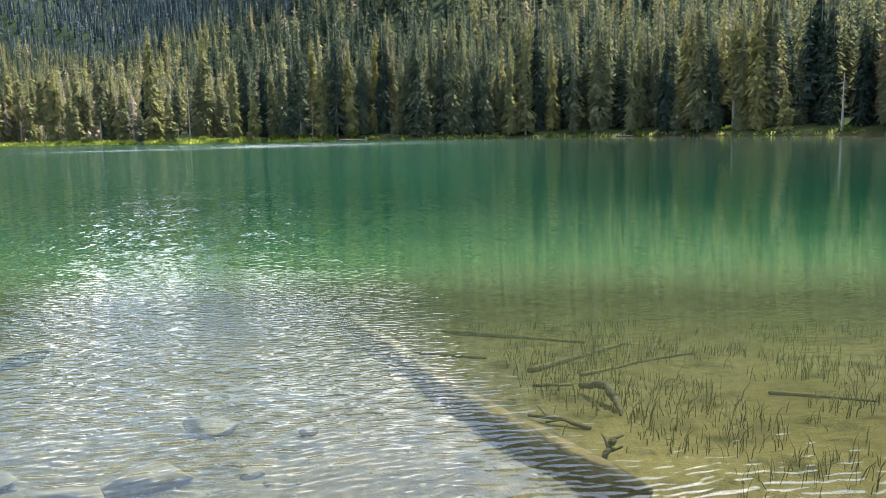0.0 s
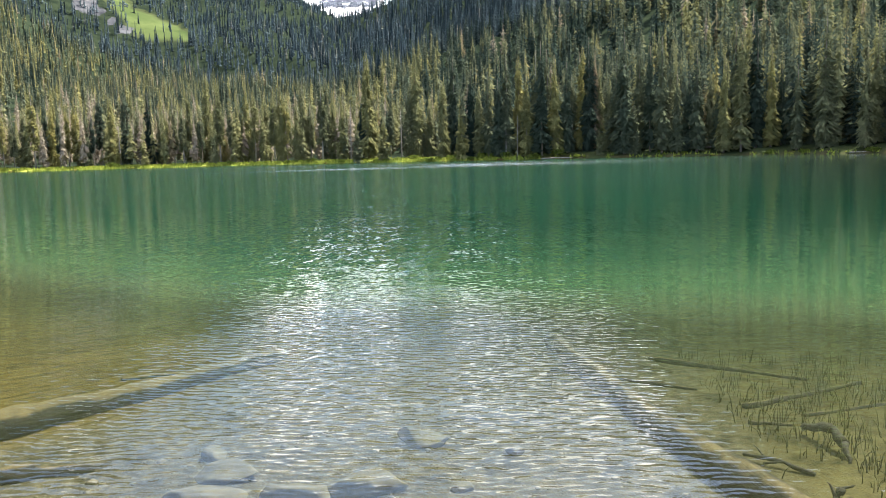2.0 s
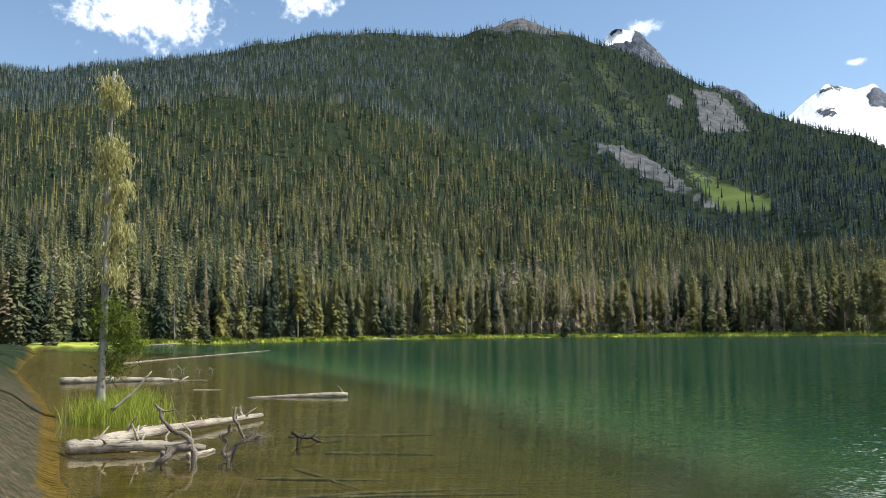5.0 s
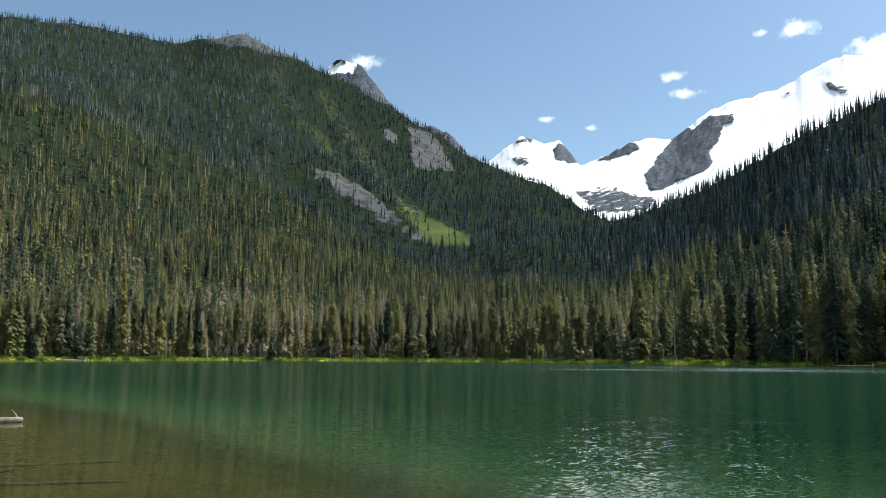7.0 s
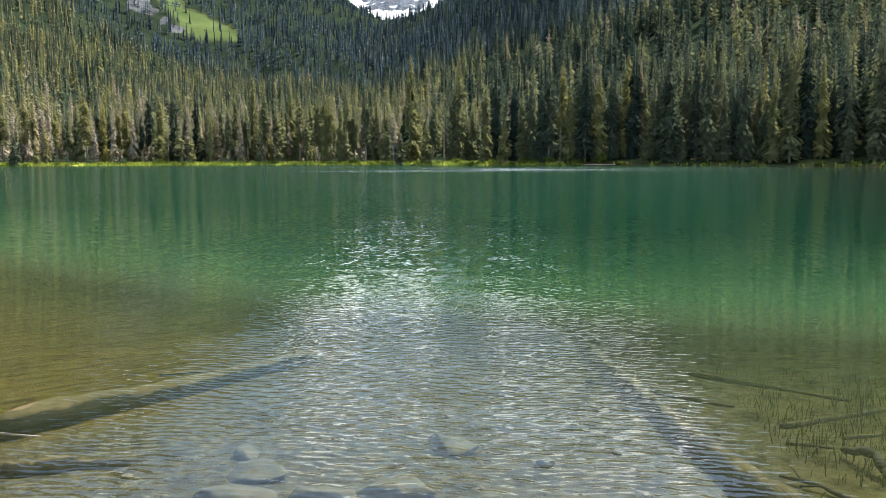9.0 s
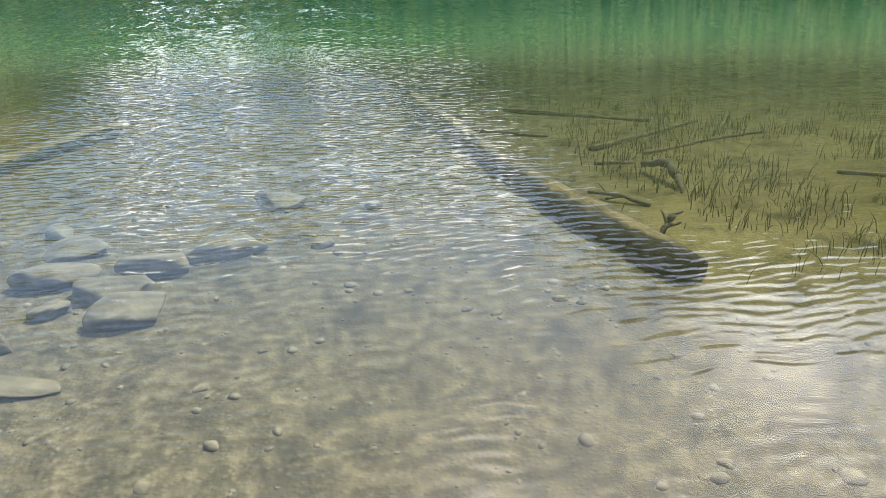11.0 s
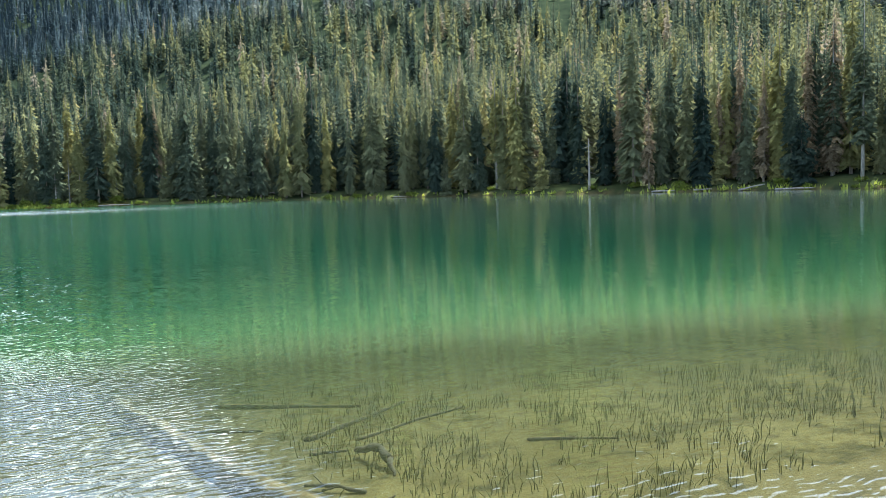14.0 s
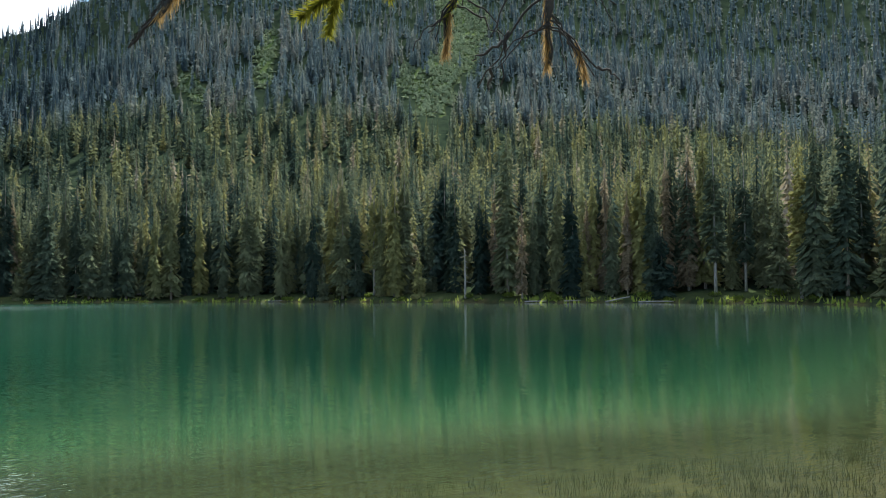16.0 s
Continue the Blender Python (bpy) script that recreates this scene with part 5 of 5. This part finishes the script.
def build_reeds():
    """Reeds standing in the shallow water, and the sedge clump on the far shallows."""
    rng = np.random.RandomState(77)
    V, T = [], []
    n = 0
    xs, ys = rng.uniform(1.6, 19, 30000), rng.uniform(4.2, 12.5, 30000)
    zs = land(xs, ys)
    dens = fuzz4(xs * 1.7, ys * 1.7)
    thick = step(ys - 0.55 * (5.6 - np.clip(xs - 2.2, 0, 3) * 0.9) , 1.0, 3.6)
    want = np.where(dens > 0.535 - 0.05 * thick, 0.50 * (0.10 + thick), 0.012) * (ys < shelf_edge(xs) + 0.6) * (xs > 1.9 + 0.02 * (ys - 5)) * (ys > 4.6 + 0.05 * xs)
    want = np.maximum(want, 0.55 * (np.hypot((xs - 3.85) / 0.75, (ys - 5.15) / 0.4) < 1))
    keep = rng.rand(len(xs)) < want
    for x, y, z in zip(xs[keep], ys[keep], zs[keep]):
        h = min(-z + 0.05, 0.05 + 0.17 * rng.rand())
        w = 0.003 + 0.0025 * rng.rand()
        tip = (x + rng.randn() * 0.05, y + rng.randn() * 0.05, z + h)
        mid = (x + (tip[0] - x) * 0.35, y + (tip[1] - y) * 0.35, z + h * 0.55)
        v, t = tube_arrays([(x, y, z - 0.03), mid, tip], [w, w, w * 0.4], 3)
        V.append(v)
        T.append(t + n)
        n += len(v)
    tagged(mesh_object("reeds", np.concatenate(V), np.concatenate(T), [M_REED]), "dark olive reeds standing in the shallow water", "reeds", kind="stuff")
    V, T, n = [], [], 0
    for k in range(2100):
        thick = k < 2050
        cx, cy = ((-25.3, 10.6), (-26.3, 10.6), (-24.2, 9.4))[k % 3] if thick else (-21.7, 10.4)
        x, y = cx + rng.randn() * (0.75 if thick else 0.5), cy + rng.randn() * (0.45 if thick else 0.5)
        z = -0.25
        h = (0.6 + 0.55 * rng.rand()) if thick else 0.35 + 0.3 * rng.rand()
        lean = rng.randn(2) * 0.22
        a = rng.rand() * 6.28
        c, s = math.cos(a) * 0.010, math.sin(a) * 0.010
        m = (x + lean[0] * 0.4, y + lean[1] * 0.4, z + h * 0.6)
        V += [(x - c, y - s, z), (x + c, y + s, z), (m[0] - c, m[1] - s, m[2]), (m[0] + c, m[1] + s, m[2]), (x + lean[0], y + lean[1], z + h)]
        T += [(n, n + 1, n + 3), (n, n + 3, n + 2), (n + 2, n + 3, n + 4)]
        n += 5
    tagged(mesh_object("sedge", V, T, [M_GRASS]), "clump of bright green sedge in the shallows", "grass", kind="stuff")


def build_driftwood():
    g = "driftwood in the shallows"
    make_log("drift_log", (-27.99, 16.24, -0.01), (-25.4, 19.19, 0.08), 0.045, 0.125, M_DRIFT, "bleached driftwood log, thick end with a forked stub", 41, 4, g, lift=0.9)
    thing_of("drift_branch", "bleached forked stub at the end of the log", "branch", M_DRIFT, [("limb", ((0, 0, 0), (-0.05, -0.1, 0.16), (-0.12, -0.2, 0.3)), 0.035, 0.015)], (-25.5, 19.05, 0.14), g)
    make_log("drift_log", (-18.3, 6.9, 0.16), (-20.97, 12.59, 0.12), 0.15, 0.07, M_DRIFT, "pale weathered drift log full of broken stubs", 42, 14, g, lift=0.9)
    make_log("drift_log", (-70, 28.4, 0.02), (-103.45, 62.9, 0.03), 0.06, 0.035, M_DRIFT, "long bleached trunk floating far out", 43, 6, g, lift=0.9)
    make_log("drift_log", (-45.4, 15.0, 0.12), (-40.91, 21.2, -0.02), 0.24, 0.05, M_DRIFT, "grey drift log with a tapering end", 44, 5, g, lift=0.9)
    make_log("drift_log", (-34.0, 16.96, 0.0), (-32.95, 17.77, 0.01), 0.035, 0.02, M_DRIFT, "thin pale stick on the water", 45, 3, g, lift=0.9)
    make_log("drift_log", (-15.5, 7.65, 0.03), (-15.88, 8.51, 0.02), 0.075, 0.03, M_DRIFT, "short pale drift log behind the root", 46, 0, g)

    def side_on(pts, swing=0.0):
        """Points (across, up) in the upright plane that faces the viewpoint."""
        return tuple((0.485 * u - 0.875 * swing * math.sin(9 * u + 5 * v), 0.875 * u + 0.485 * swing * math.sin(9 * u + 5 * v), v) for u, v in pts)

    for i, (x, y, s) in enumerate(((-51.2, 24.5, 0.62), (-51.3, 23.9, 0.34), (-51.1, 25.8, 0.30), (-50.4, 26.4, 0.33))):
        thing_of("drift_branch", "bleached crooked branch sticking out of the water", "branch", M_DRIFT,
                 [("limb", side_on(((0.25 * s, -0.4), (0.1 * s, 0.25 * s), (-0.35 * s, 0.8 * s), (-0.6 * s, 0.75 * s))), 0.05, 0.02), ("limb", side_on(((0.1 * s, 0.2 * s), (0.45 * s, 0.3 * s), (0.5 * s, 0.5 * s))), 0.035, 0.012),
                  ("limb", side_on(((-0.2 * s, 0.6 * s), (-0.55 * s, 0.25 * s), (-0.8 * s, 0.3 * s))), 0.03, 0.012)], (x, y, 0), g)
    # upturned root in the shallows
    root = thing_of("tree_root", "gnarled bleached root plate standing in shallow water", "root", M_ROOT,
                    [("limb", side_on(((0.01, -0.46), (-0.01, -0.02), (-0.11, 0.16), (-0.04, 0.34), (-0.11, 0.50)), 0.05), 0.06, 0.05), ("limb", side_on(((-0.09, 0.46), (0.01, 0.55), (0.02, 0.70)), 0.03), 0.045, 0.035),
                     ("limb", side_on(((-0.04, 0.05), (0.11, 0.25), (0.28, 0.36), (0.46, 0.39), (0.60, 0.40)), 0.06), 0.07, 0.05), ("limb", side_on(((0.29, 0.41), (0.22, 0.60), (0.10, 0.80), (0.13, 1.03)), 0.08), 0.05, 0.035),
                     ("limb", side_on(((0.12, 0.94), (0.04, 1.05))), 0.025, 0.014), ("limb", side_on(((0.12, 0.97), (0.19, 1.03))), 0.022, 0.012), ("limb", side_on(((-0.02, 0.00), (-0.16, -0.09), (-0.23, -0.46)), 0.05), 0.05, 0.035),
                     ("limb", side_on(((0.14, 0.25), (0.11, 0.09), (0.05, -0.09), (0.04, -0.46)), 0.06), 0.05, 0.03), ("limb", side_on(((-0.09, 0.37), (-0.17, 0.44), (-0.18, 0.51)), 0.05), 0.03, 0.015)], (-14.6, 8.1, 0), g, 0.72)
    rng = np.random.RandomState(4)
    hair = []
    for k in range(70):
        u0, v0 = 0.25 + 0.36 * rng.rand(), 0.36 + 0.10 * rng.rand()
        du, dv = 0.05 + 0.24 * rng.rand(), 0.13 * rng.randn() - 0.05
        hair.append(twisted(side_on(((u0, v0), (u0 + du * 0.6, v0 + dv * 0.3), (u0 + du, v0 + dv)), 0.12 * rng.randn()), 0.008, 0.003, 4, k, 1.6))
    part_arrays("rootlets", join(*hair), M_ROOT, root, "fine tangled rootlets")
    thing_of("tree_root", "arched bleached root beside the drift log", "root", M_ROOT,
             [("limb", side_on(((-0.51, 1.13), (-0.45, 1.07), (-0.34, 0.80), (-0.18, 0.60), (0.05, 0.53), (0.19, 0.39), (0.25, 0.16), (0.23, -0.34)), 0.05), 0.03, 0.085),
              ("limb", side_on(((0.23, 0.28), (-0.05, 0.28), (-0.32, 0.07), (-0.60, -0.16), (-0.69, -0.44)), 0.05), 0.10, 0.08), ("limb", side_on(((-0.46, 1.01), (-0.28, 0.98), (-0.11, 1.01), (0.00, 0.89)), 0.05), 0.02, 0.008),
              ("limb", side_on(((-0.37, 0.02), (-0.24, 0.21), (-0.28, 0.34)), 0.05), 0.05, 0.03), ("limb", side_on(((-0.32, 0.21), (-0.34, -0.02), (-0.37, -0.39)), 0.08), 0.05, 0.03)], (-15.15, 7.35, 0), g, 0.85)
    thing_of("drift_branch", "dark crooked driftwood branch with a pale broken end", "branch", M_DARKWOOD,
             [("limb", side_on(((-0.15, 0.25), (-0.04, 0.16), (0.08, 0.11), (0.28, 0.11), (0.41, 0.04), (0.54, -0.03), (0.79, -0.03), (0.97, 0.02))), 0.05, 0.018), ("limb", side_on(((0.00, 0.12), (-0.02, -0.45))), 0.055, 0.05),
              ("limb", side_on(((0.28, 0.11), (0.40, 0.20))), 0.035, 0.015), ("limb", side_on(((0.09, 0.12), (0.16, 0.22))), 0.03, 0.012), ("limb", side_on(((-0.05, 0.15), (-0.09, 0.20))), 0.04, 0.02)], (-15.6, 10.43, 0), g)
    # stranded logs on the far shore
    for i, (ya, yb, oa, ob_, za, zb, r) in enumerate(((-45.1, -46.8, -1.5, 1.5, 0.15, 1.0, 0.22), (-39.4, -41.0, -0.5, 0.2, 0.2, 0.3, 0.2), (-47.4, -49.8, -0.8, -0.3, 0.2, 0.25, 0.2),
                                                  (-42.2, -43.4, 0.2, 0.5, 0.3, 0.4, 0.18), (-1.0, -3.2, 0.3, 0.3, 0.2, 0.3, 0.2), (-21, -22, 0, 0.3, 0.2, 0.3, 0.15), (49.5, 51.6, 0.2, 0.5, 0.3, 0.4, 0.25),
                                                  (63.5, 66.5, 0.3, 0.3, 0.3, 0.3, 0.3), (-12.2, -12.9, 7, 7, 1.9, 2.0, 0.2))):
        a, b = polar(ya, float(far_shore(ya)) + oa), polar(yb, float(far_shore(yb)) + ob_)
        za, zb = (max(q, float(land(np.array(p[0]), np.array(p[1]))) + 0.1) for p, q in ((a, za), (b, zb)))
        make_log("drift_log", (*a, za), (*b, zb), r * 0.7, r * 0.4, M_GREYBARK, "pale fallen log stranded on the far shore", 70 + i, 2, "logs on the far shore", lift=0.9, sides=8)


def build_west_bank():
    """Lichen-hung spruce and drift on the near bank to the west."""
    rng = np.random.RandomState(61)
    tree = new("lichen_spruce")
    line = [Vector(p) for p in ((-25.16, 9.53, 0.29), (-25.21, 9.57, 3.74), (-24.69, 9.37, 8.11), (-24.05, 9.19, 10.62))]
    line[0].z = bed_at(line[0].x, line[0].y) - 0.3
    part_arrays("trunk", twisted(line, 0.16, 0.05, 9, 62, 0.05), M_GREYBARK, tree, smooth=True)
    for k, (centre, mat, count, size) in enumerate([(c, M_HANGING, 620, 0.46) for c in ((-24.20, 9.19, 10.15), (-24.25, 9.32, 9.84), (-24.62, 9.39, 8.36), (-24.61, 9.60, 8.05), (-24.79, 9.34, 7.68), (-24.73, 9.78, 7.14), (-24.93, 9.54, 6.52), (-24.91, 9.88, 5.79), (-25.09, 9.57, 5.26), (-25.11, 9.73, 4.42))] + [(c, M_SHRUB, 420, 0.55) for c in ((-25.18, 9.68, 3.32), (-24.96, 10.27, 2.91), (-25.12, 9.88, 2.40), (-24.92, 10.38, 2.24), (-25.11, 9.86, 1.58), (-25.24, 9.58, 2.90))]):
        c = Vector(centre)
        near = min((line[i].lerp(line[i + 1], j / 8) for i in range(3) for j in range(9)), key=lambda p: (p - c).length)
        limb = part_arrays("bough", twisted((near, near.lerp(c, 0.6) + Vector((0, 0, 0.12)), c), 0.03, 0.01, 5, 70 + k, 0.4), M_GREYBARK, tree, smooth=True)
        vs, ts = [], []
        for _ in range(count):
            p = c + Vector(rng.randn(3)) * size * 0.42
            d = Vector((rng.randn() * 0.35, rng.randn() * 0.35, -1 if mat is M_HANGING else rng.randn() * 0.5)).normalized() * (0.10 + 0.16 * rng.rand())
            w = d.cross(Vector(rng.randn(3))).normalized() * (0.012 + 0.02 * rng.rand())
            n = len(vs)
            vs += [tuple(p - w), tuple(p + w), tuple(p + d)]
            ts.append((n, n + 1, n + 2))
        tagged(part_arrays("lichen" if mat is M_HANGING else "needles", (np.array(vs), np.array(ts)), mat, limb), kind="stuff")
    tagged(tree, "spruce hung with pale yellow-green lichen on the bank", "tree")
    g = "driftwood in the shallows"
    thing_of("drift_branch", "bleached bare branch leaning out of the sedge", "branch", M_DRIFT, [("limb", ((-22.72, 8.92, 0.41), (-22.57, 9.36, 0.79), (-22.38, 9.90, 1.46)), 0.05, 0.02)], (0, 0, 0), g)
    make_log("drift_log", (-17.9, 6.1, 0.16), (-16.25, 8.45, 0.06), 0.17, 0.09, M_DRIFT, "heavy weathered drift log beside the arched root", 47, 7, g, lift=0.9)


def build_near_plants():
    # leafy shrub on the bank: only its outer twigs reach into view
    rng = np.random.RandomState(9)
    shrub = new("leafy_shrub")
    for k, (pts, tufts) in enumerate(((((2.5, 0.5, 0.6), (2.1, 0.8, 1.0), (1.8, 1.15, 1.2), (1.72, 1.29, 1.25), (1.665, 1.38, 1.262), (1.62, 1.44, 1.285)), ((5, 11, 0.042), (4, 5, 0.020))),
                                      (((2.5, 0.5, 0.6), (2.2, 0.9, 0.85), (1.9, 1.15, 0.92), (1.72, 1.24, 0.93), (1.66, 1.27, 0.93)), ((4, 14, 0.046), (3, 8, 0.04))),
                                      (((1.78, 1.19, 1.21), (1.735, 1.25, 1.26), (1.722, 1.275, 1.295)), ((2, 4, 0.018),)))):
        tw = part_arrays("twig", twisted(pts, 0.009 if k < 2 else 0.003, 0.0022, 5, 90 + k, 0.1), M_BARK, shrub, smooth=True)
        for at, count, size in tufts:
            for j in range(count):
                p = Vector(pts[at]) + Vector(rng.randn(3)) * 0.006
                d = Vector((rng.randn() * 0.8 - 0.3, rng.randn() * 0.8 + 0.2, 0.3 * rng.randn() + 0.55)).normalized()
                L = rng.uniform(0.75, 1.2) * size
                w = L * rng.uniform(0.24, 0.32)
                sd = d.cross(Vector((rng.randn() * 0.4, rng.randn() * 0.4, 1))).normalized()
                up = sd.cross(d)
                v = [p, p + d * L * 0.35 + sd * w - up * 0.003, p + d * L * 0.35 + up * 0.004, p + d * L * 0.35 - sd * w - up * 0.003,
                     p + d * L * 0.72 + sd * w * 0.85 - up * 0.004, p + d * L * 0.72 - up * 0.002, p + d * L * 0.72 - sd * w * 0.85 - up * 0.004, p + d * L - up * 0.012]
                t = [(0, 1, 2), (0, 2, 3), (1, 4, 5), (1, 5, 2), (2, 5, 6), (2, 6, 3), (4, 7, 5), (5, 7, 6)]
                part_arrays("leaf", (np.array([tuple(q) for q in v]), np.array(t)), M_SPRIG, tw, smooth=True)
    tagged(shrub, "bright green leafy willow twigs over the water", "shrub")
    # small yellow-green plant in the brown shallows
    for i, (x, y, s) in enumerate(((-5.5, 6.62, 1.0), (-5.9, 6.75, 0.6))):
        plant = new("water_plant")
        for k in range(6):
            d = Vector((rng.randn() * 0.5, rng.randn() * 0.4, 1)).normalized()
            p0 = Vector((x, y, bed_at(x, y)))
            top = p0 + d * (0.28 + 0.16 * rng.rand()) * s
            side = Vector((rng.randn(), rng.randn(), 0.1)).normalized() * 0.014
            v = [p0 - side * 0.4, p0 + side * 0.4, p0.lerp(top, 0.6) - side, p0.lerp(top, 0.6) + side, top + Vector((0.02, 0, -0.01))]
            part_arrays("leaf", (np.array([tuple(q) for q in v]), np.array([(0, 1, 3), (0, 3, 2), (2, 3, 4)])), M_SPRIG, plant)
        tagged(plant, "small yellow-green water plant in the brown shallows", "plant")
    make_log("floating_stick", (-5.9, 6.15, 0.0), (-4.6, 6.12, 0.0), 0.02, 0.008, M_DRIFT, "thin pale stick floating at the edge", 95, 3, sides=6)

    # spruce beside the viewpoint, whose dead lower boughs hang into view
    tree = new("near_spruce")
    gz = bed_at(3.1, -0.6)
    part_arrays("trunk", twisted(((3.1, -0.6, gz - 0.3), (3.08, -0.55, 2.5), (3.12, -0.6, 6.0), (3.1, -0.6, 11.0)), 0.24, 0.10, 12, 96, 0.03), M_BARK, tree, smooth=True)

    def bough(pts, r0, r1, k, mat=M_TWIG):
        return part_arrays("bough", twisted(pts, r0, r1, 6, k, 0.10), mat, tree, smooth=True)

    def sprays(parent, p0, p1, count, length, mat, hang, name, width=0.0035, k=0):
        """Needles or lichen set all round a twig."""
        rg = np.random.RandomState(k)
        p0, p1 = Vector(p0), Vector(p1)
        ax = (p1 - p0).normalized()
        vs, ts = [], []
        for _ in range(count):
            p = p0.lerp(p1, rg.rand())
            q = Vector(rg.randn(3))
            q = (q - ax * q.dot(ax)).normalized()
            d = (q + ax * 0.7 + Vector((0, 0, -hang))).normalized()
            L = length * (0.6 + 0.7 * rg.rand())
            w = d.cross(Vector(rg.randn(3))).normalized() * width
            n = len(vs)
            vs += [tuple(p - w), tuple(p + w), tuple(p + d * L)]
            ts.append((n, n + 1, n + 2))
        part_arrays(name, (np.array(vs), np.array(ts)), mat, parent)

    b = bough(((3.1, -0.55, 4.3), (2.6, 0.5, 4.15), (2.0, 1.35, 3.85), (1.66, 1.72, 3.48), (1.65, 1.76, 3.3), (1.69, 1.8, 3.13)), 0.035, 0.006, 101)
    for j, (a, c, e) in enumerate((((1.66, 1.75, 3.36), (1.58, 1.83, 3.25), (1.51, 1.94, 3.06)), ((1.65, 1.77, 3.3), (1.72, 1.74, 3.2), (1.8, 1.7, 3.11)), ((1.72, 1.74, 3.21), (1.76, 1.74, 3.15), (1.78, 1.74, 3.07)),
                                   ((1.57, 1.85, 3.23), (1.57, 1.88, 3.16), (1.58, 1.91, 3.07)), ((1.64, 1.75, 3.42), (1.55, 1.8, 3.36), (1.5, 1.86, 3.2)), ((1.66, 1.74, 3.4), (1.74, 1.7, 3.36), (1.83, 1.64, 3.3)),
                                   ((1.55, 1.86, 3.2), (1.5, 1.9, 3.16), (1.48, 1.93, 3.14)), ((1.53, 1.9, 3.12), (1.55, 1.93, 3.09), (1.56, 1.95, 3.06)), ((1.8, 1.7, 3.11), (1.83, 1.68, 3.1), (1.86, 1.66, 3.07)))):
        part_arrays("twig", twisted((a, c, e), 0.006, 0.0022, 5, 120 + j, 0.5), M_TWIG, b, smooth=True)
    sprays(b, (1.65, 1.76, 3.34), (1.69, 1.81, 3.12), 420, 0.04, M_LICHEN, 1.4, "lichen", 0.0018, 1)
    sprays(b, (1.74, 1.73, 3.2), (1.78, 1.73, 3.09), 220, 0.04, M_LICHEN, 1.5, "lichen", 0.0018, 2)
    b2 = bough(((3.1, -0.5, 4.6), (2.4, 0.8, 4.2), (1.75, 1.6, 3.75), (1.45, 1.9, 3.42), (1.41, 1.97, 3.28), (1.42, 1.99, 3.18)), 0.03, 0.004, 102)
    sprays(b2, (1.44, 1.91, 3.42), (1.41, 1.97, 3.27), 130, 0.03, M_BRIGHTNEEDLE, 0.6, "needles", 0.0022, 3)
    sprays(b2, (1.42, 1.96, 3.3), (1.42, 1.99, 3.17), 320, 0.045, M_LICHEN, 1.6, "lichen", 0.0018, 4)
    b3 = bough(((3.1, -0.5, 4.9), (2.1, 0.9, 4.3), (1.3, 1.75, 3.55), (1.05, 1.92, 3.35), (0.94, 2.0, 3.27)), 0.03, 0.004, 103)
    sprays(b3, (1.1, 1.89, 3.35), (0.93, 2.0, 3.2), 950, 0.038, M_BRIGHTNEEDLE, 0.15, "needles", 0.0022, 5)
    part_arrays("twig", twisted(((1.03, 1.93, 3.29), (1.01, 1.97, 3.22), (1.01, 1.99, 3.17)), 0.005, 0.002, 5, 130, 0.3), M_TWIG, b3, smooth=True)
    sprays(b3, (1.02, 1.94, 3.28), (1.01, 1.99, 3.16), 420, 0.034, M_BRIGHTNEEDLE, 0.2, "needles", 0.0022, 6)
    part_arrays("twig", twisted(((1.3, 1.75, 3.55), (1.2, 1.83, 3.38), (1.15, 1.87, 3.27)), 0.006, 0.002, 5, 131, 0.3), M_TWIG, b3, smooth=True)
    sprays(b3, (1.2, 1.83, 3.38), (1.15, 1.88, 3.26), 420, 0.036, M_BRIGHTNEEDLE, 0.2, "needles", 0.0022, 7)
    b4 = bough(((3.1, -0.4, 5.2), (1.9, 0.9, 4.5), (0.9, 1.7, 3.6), (0.6, 1.88, 3.25), (0.53, 1.93, 3.12), (0.46, 1.99, 3.03)), 0.022, 0.0025, 104)
    sprays(b4, (0.62, 1.87, 3.27), (0.52, 1.94, 3.11), 420, 0.042, M_LICHEN, 1.6, "lichen", 0.0016, 8)
    sprays(b4, (0.60, 1.88, 3.25), (0.47, 1.98, 3.05), 260, 0.03, M_TWIG, 0.8, "dead_needles", 0.0014, 9)
    # bare crooked twigs that hang from the two outer boughs
    rg = np.random.RandomState(140)
    for j in range(20):
        owner, a, c = (b, Vector((1.70, 1.70, 3.55)), Vector((1.66, 1.77, 3.22))) if j % 3 else (b2, Vector((1.5, 1.85, 3.5)), Vector((1.42, 1.98, 3.25)))
        p = a.lerp(c, rg.rand())
        side = rg.choice((-1.0, 1.0)) * (0.04 + 0.10 * rg.rand())
        drop = 0.06 + 0.14 * rg.rand()
        q = p + Vector((side * 0.6, -side * 0.35, -0.35 * drop))
        end = p + Vector((side * (0.8 + 0.5 * rg.rand()), -side * 0.5, -drop))
        part_arrays("twig", twisted((p, q, end), 0.0035, 0.0014, 5, 150 + j, 0.9), M_TWIG, owner, smooth=True)
    # crown of that spruce, above the view
    part_arrays("crown", (lambda v, t: (v + np.array([3.1, -0.6, gz]), t))(*conifer_crown(15, 2.2, 900, 0.36, 97, 0.45)), M_NEEDLE, tree)
    tagged(tree, "old spruce with dead lichen-hung lower boughs on the bank", "tree")


build_sunken()
build_reeds()
build_driftwood()
build_west_bank()
build_near_plants()
build_shore_trees()
build_shore_growth()
build_forests()
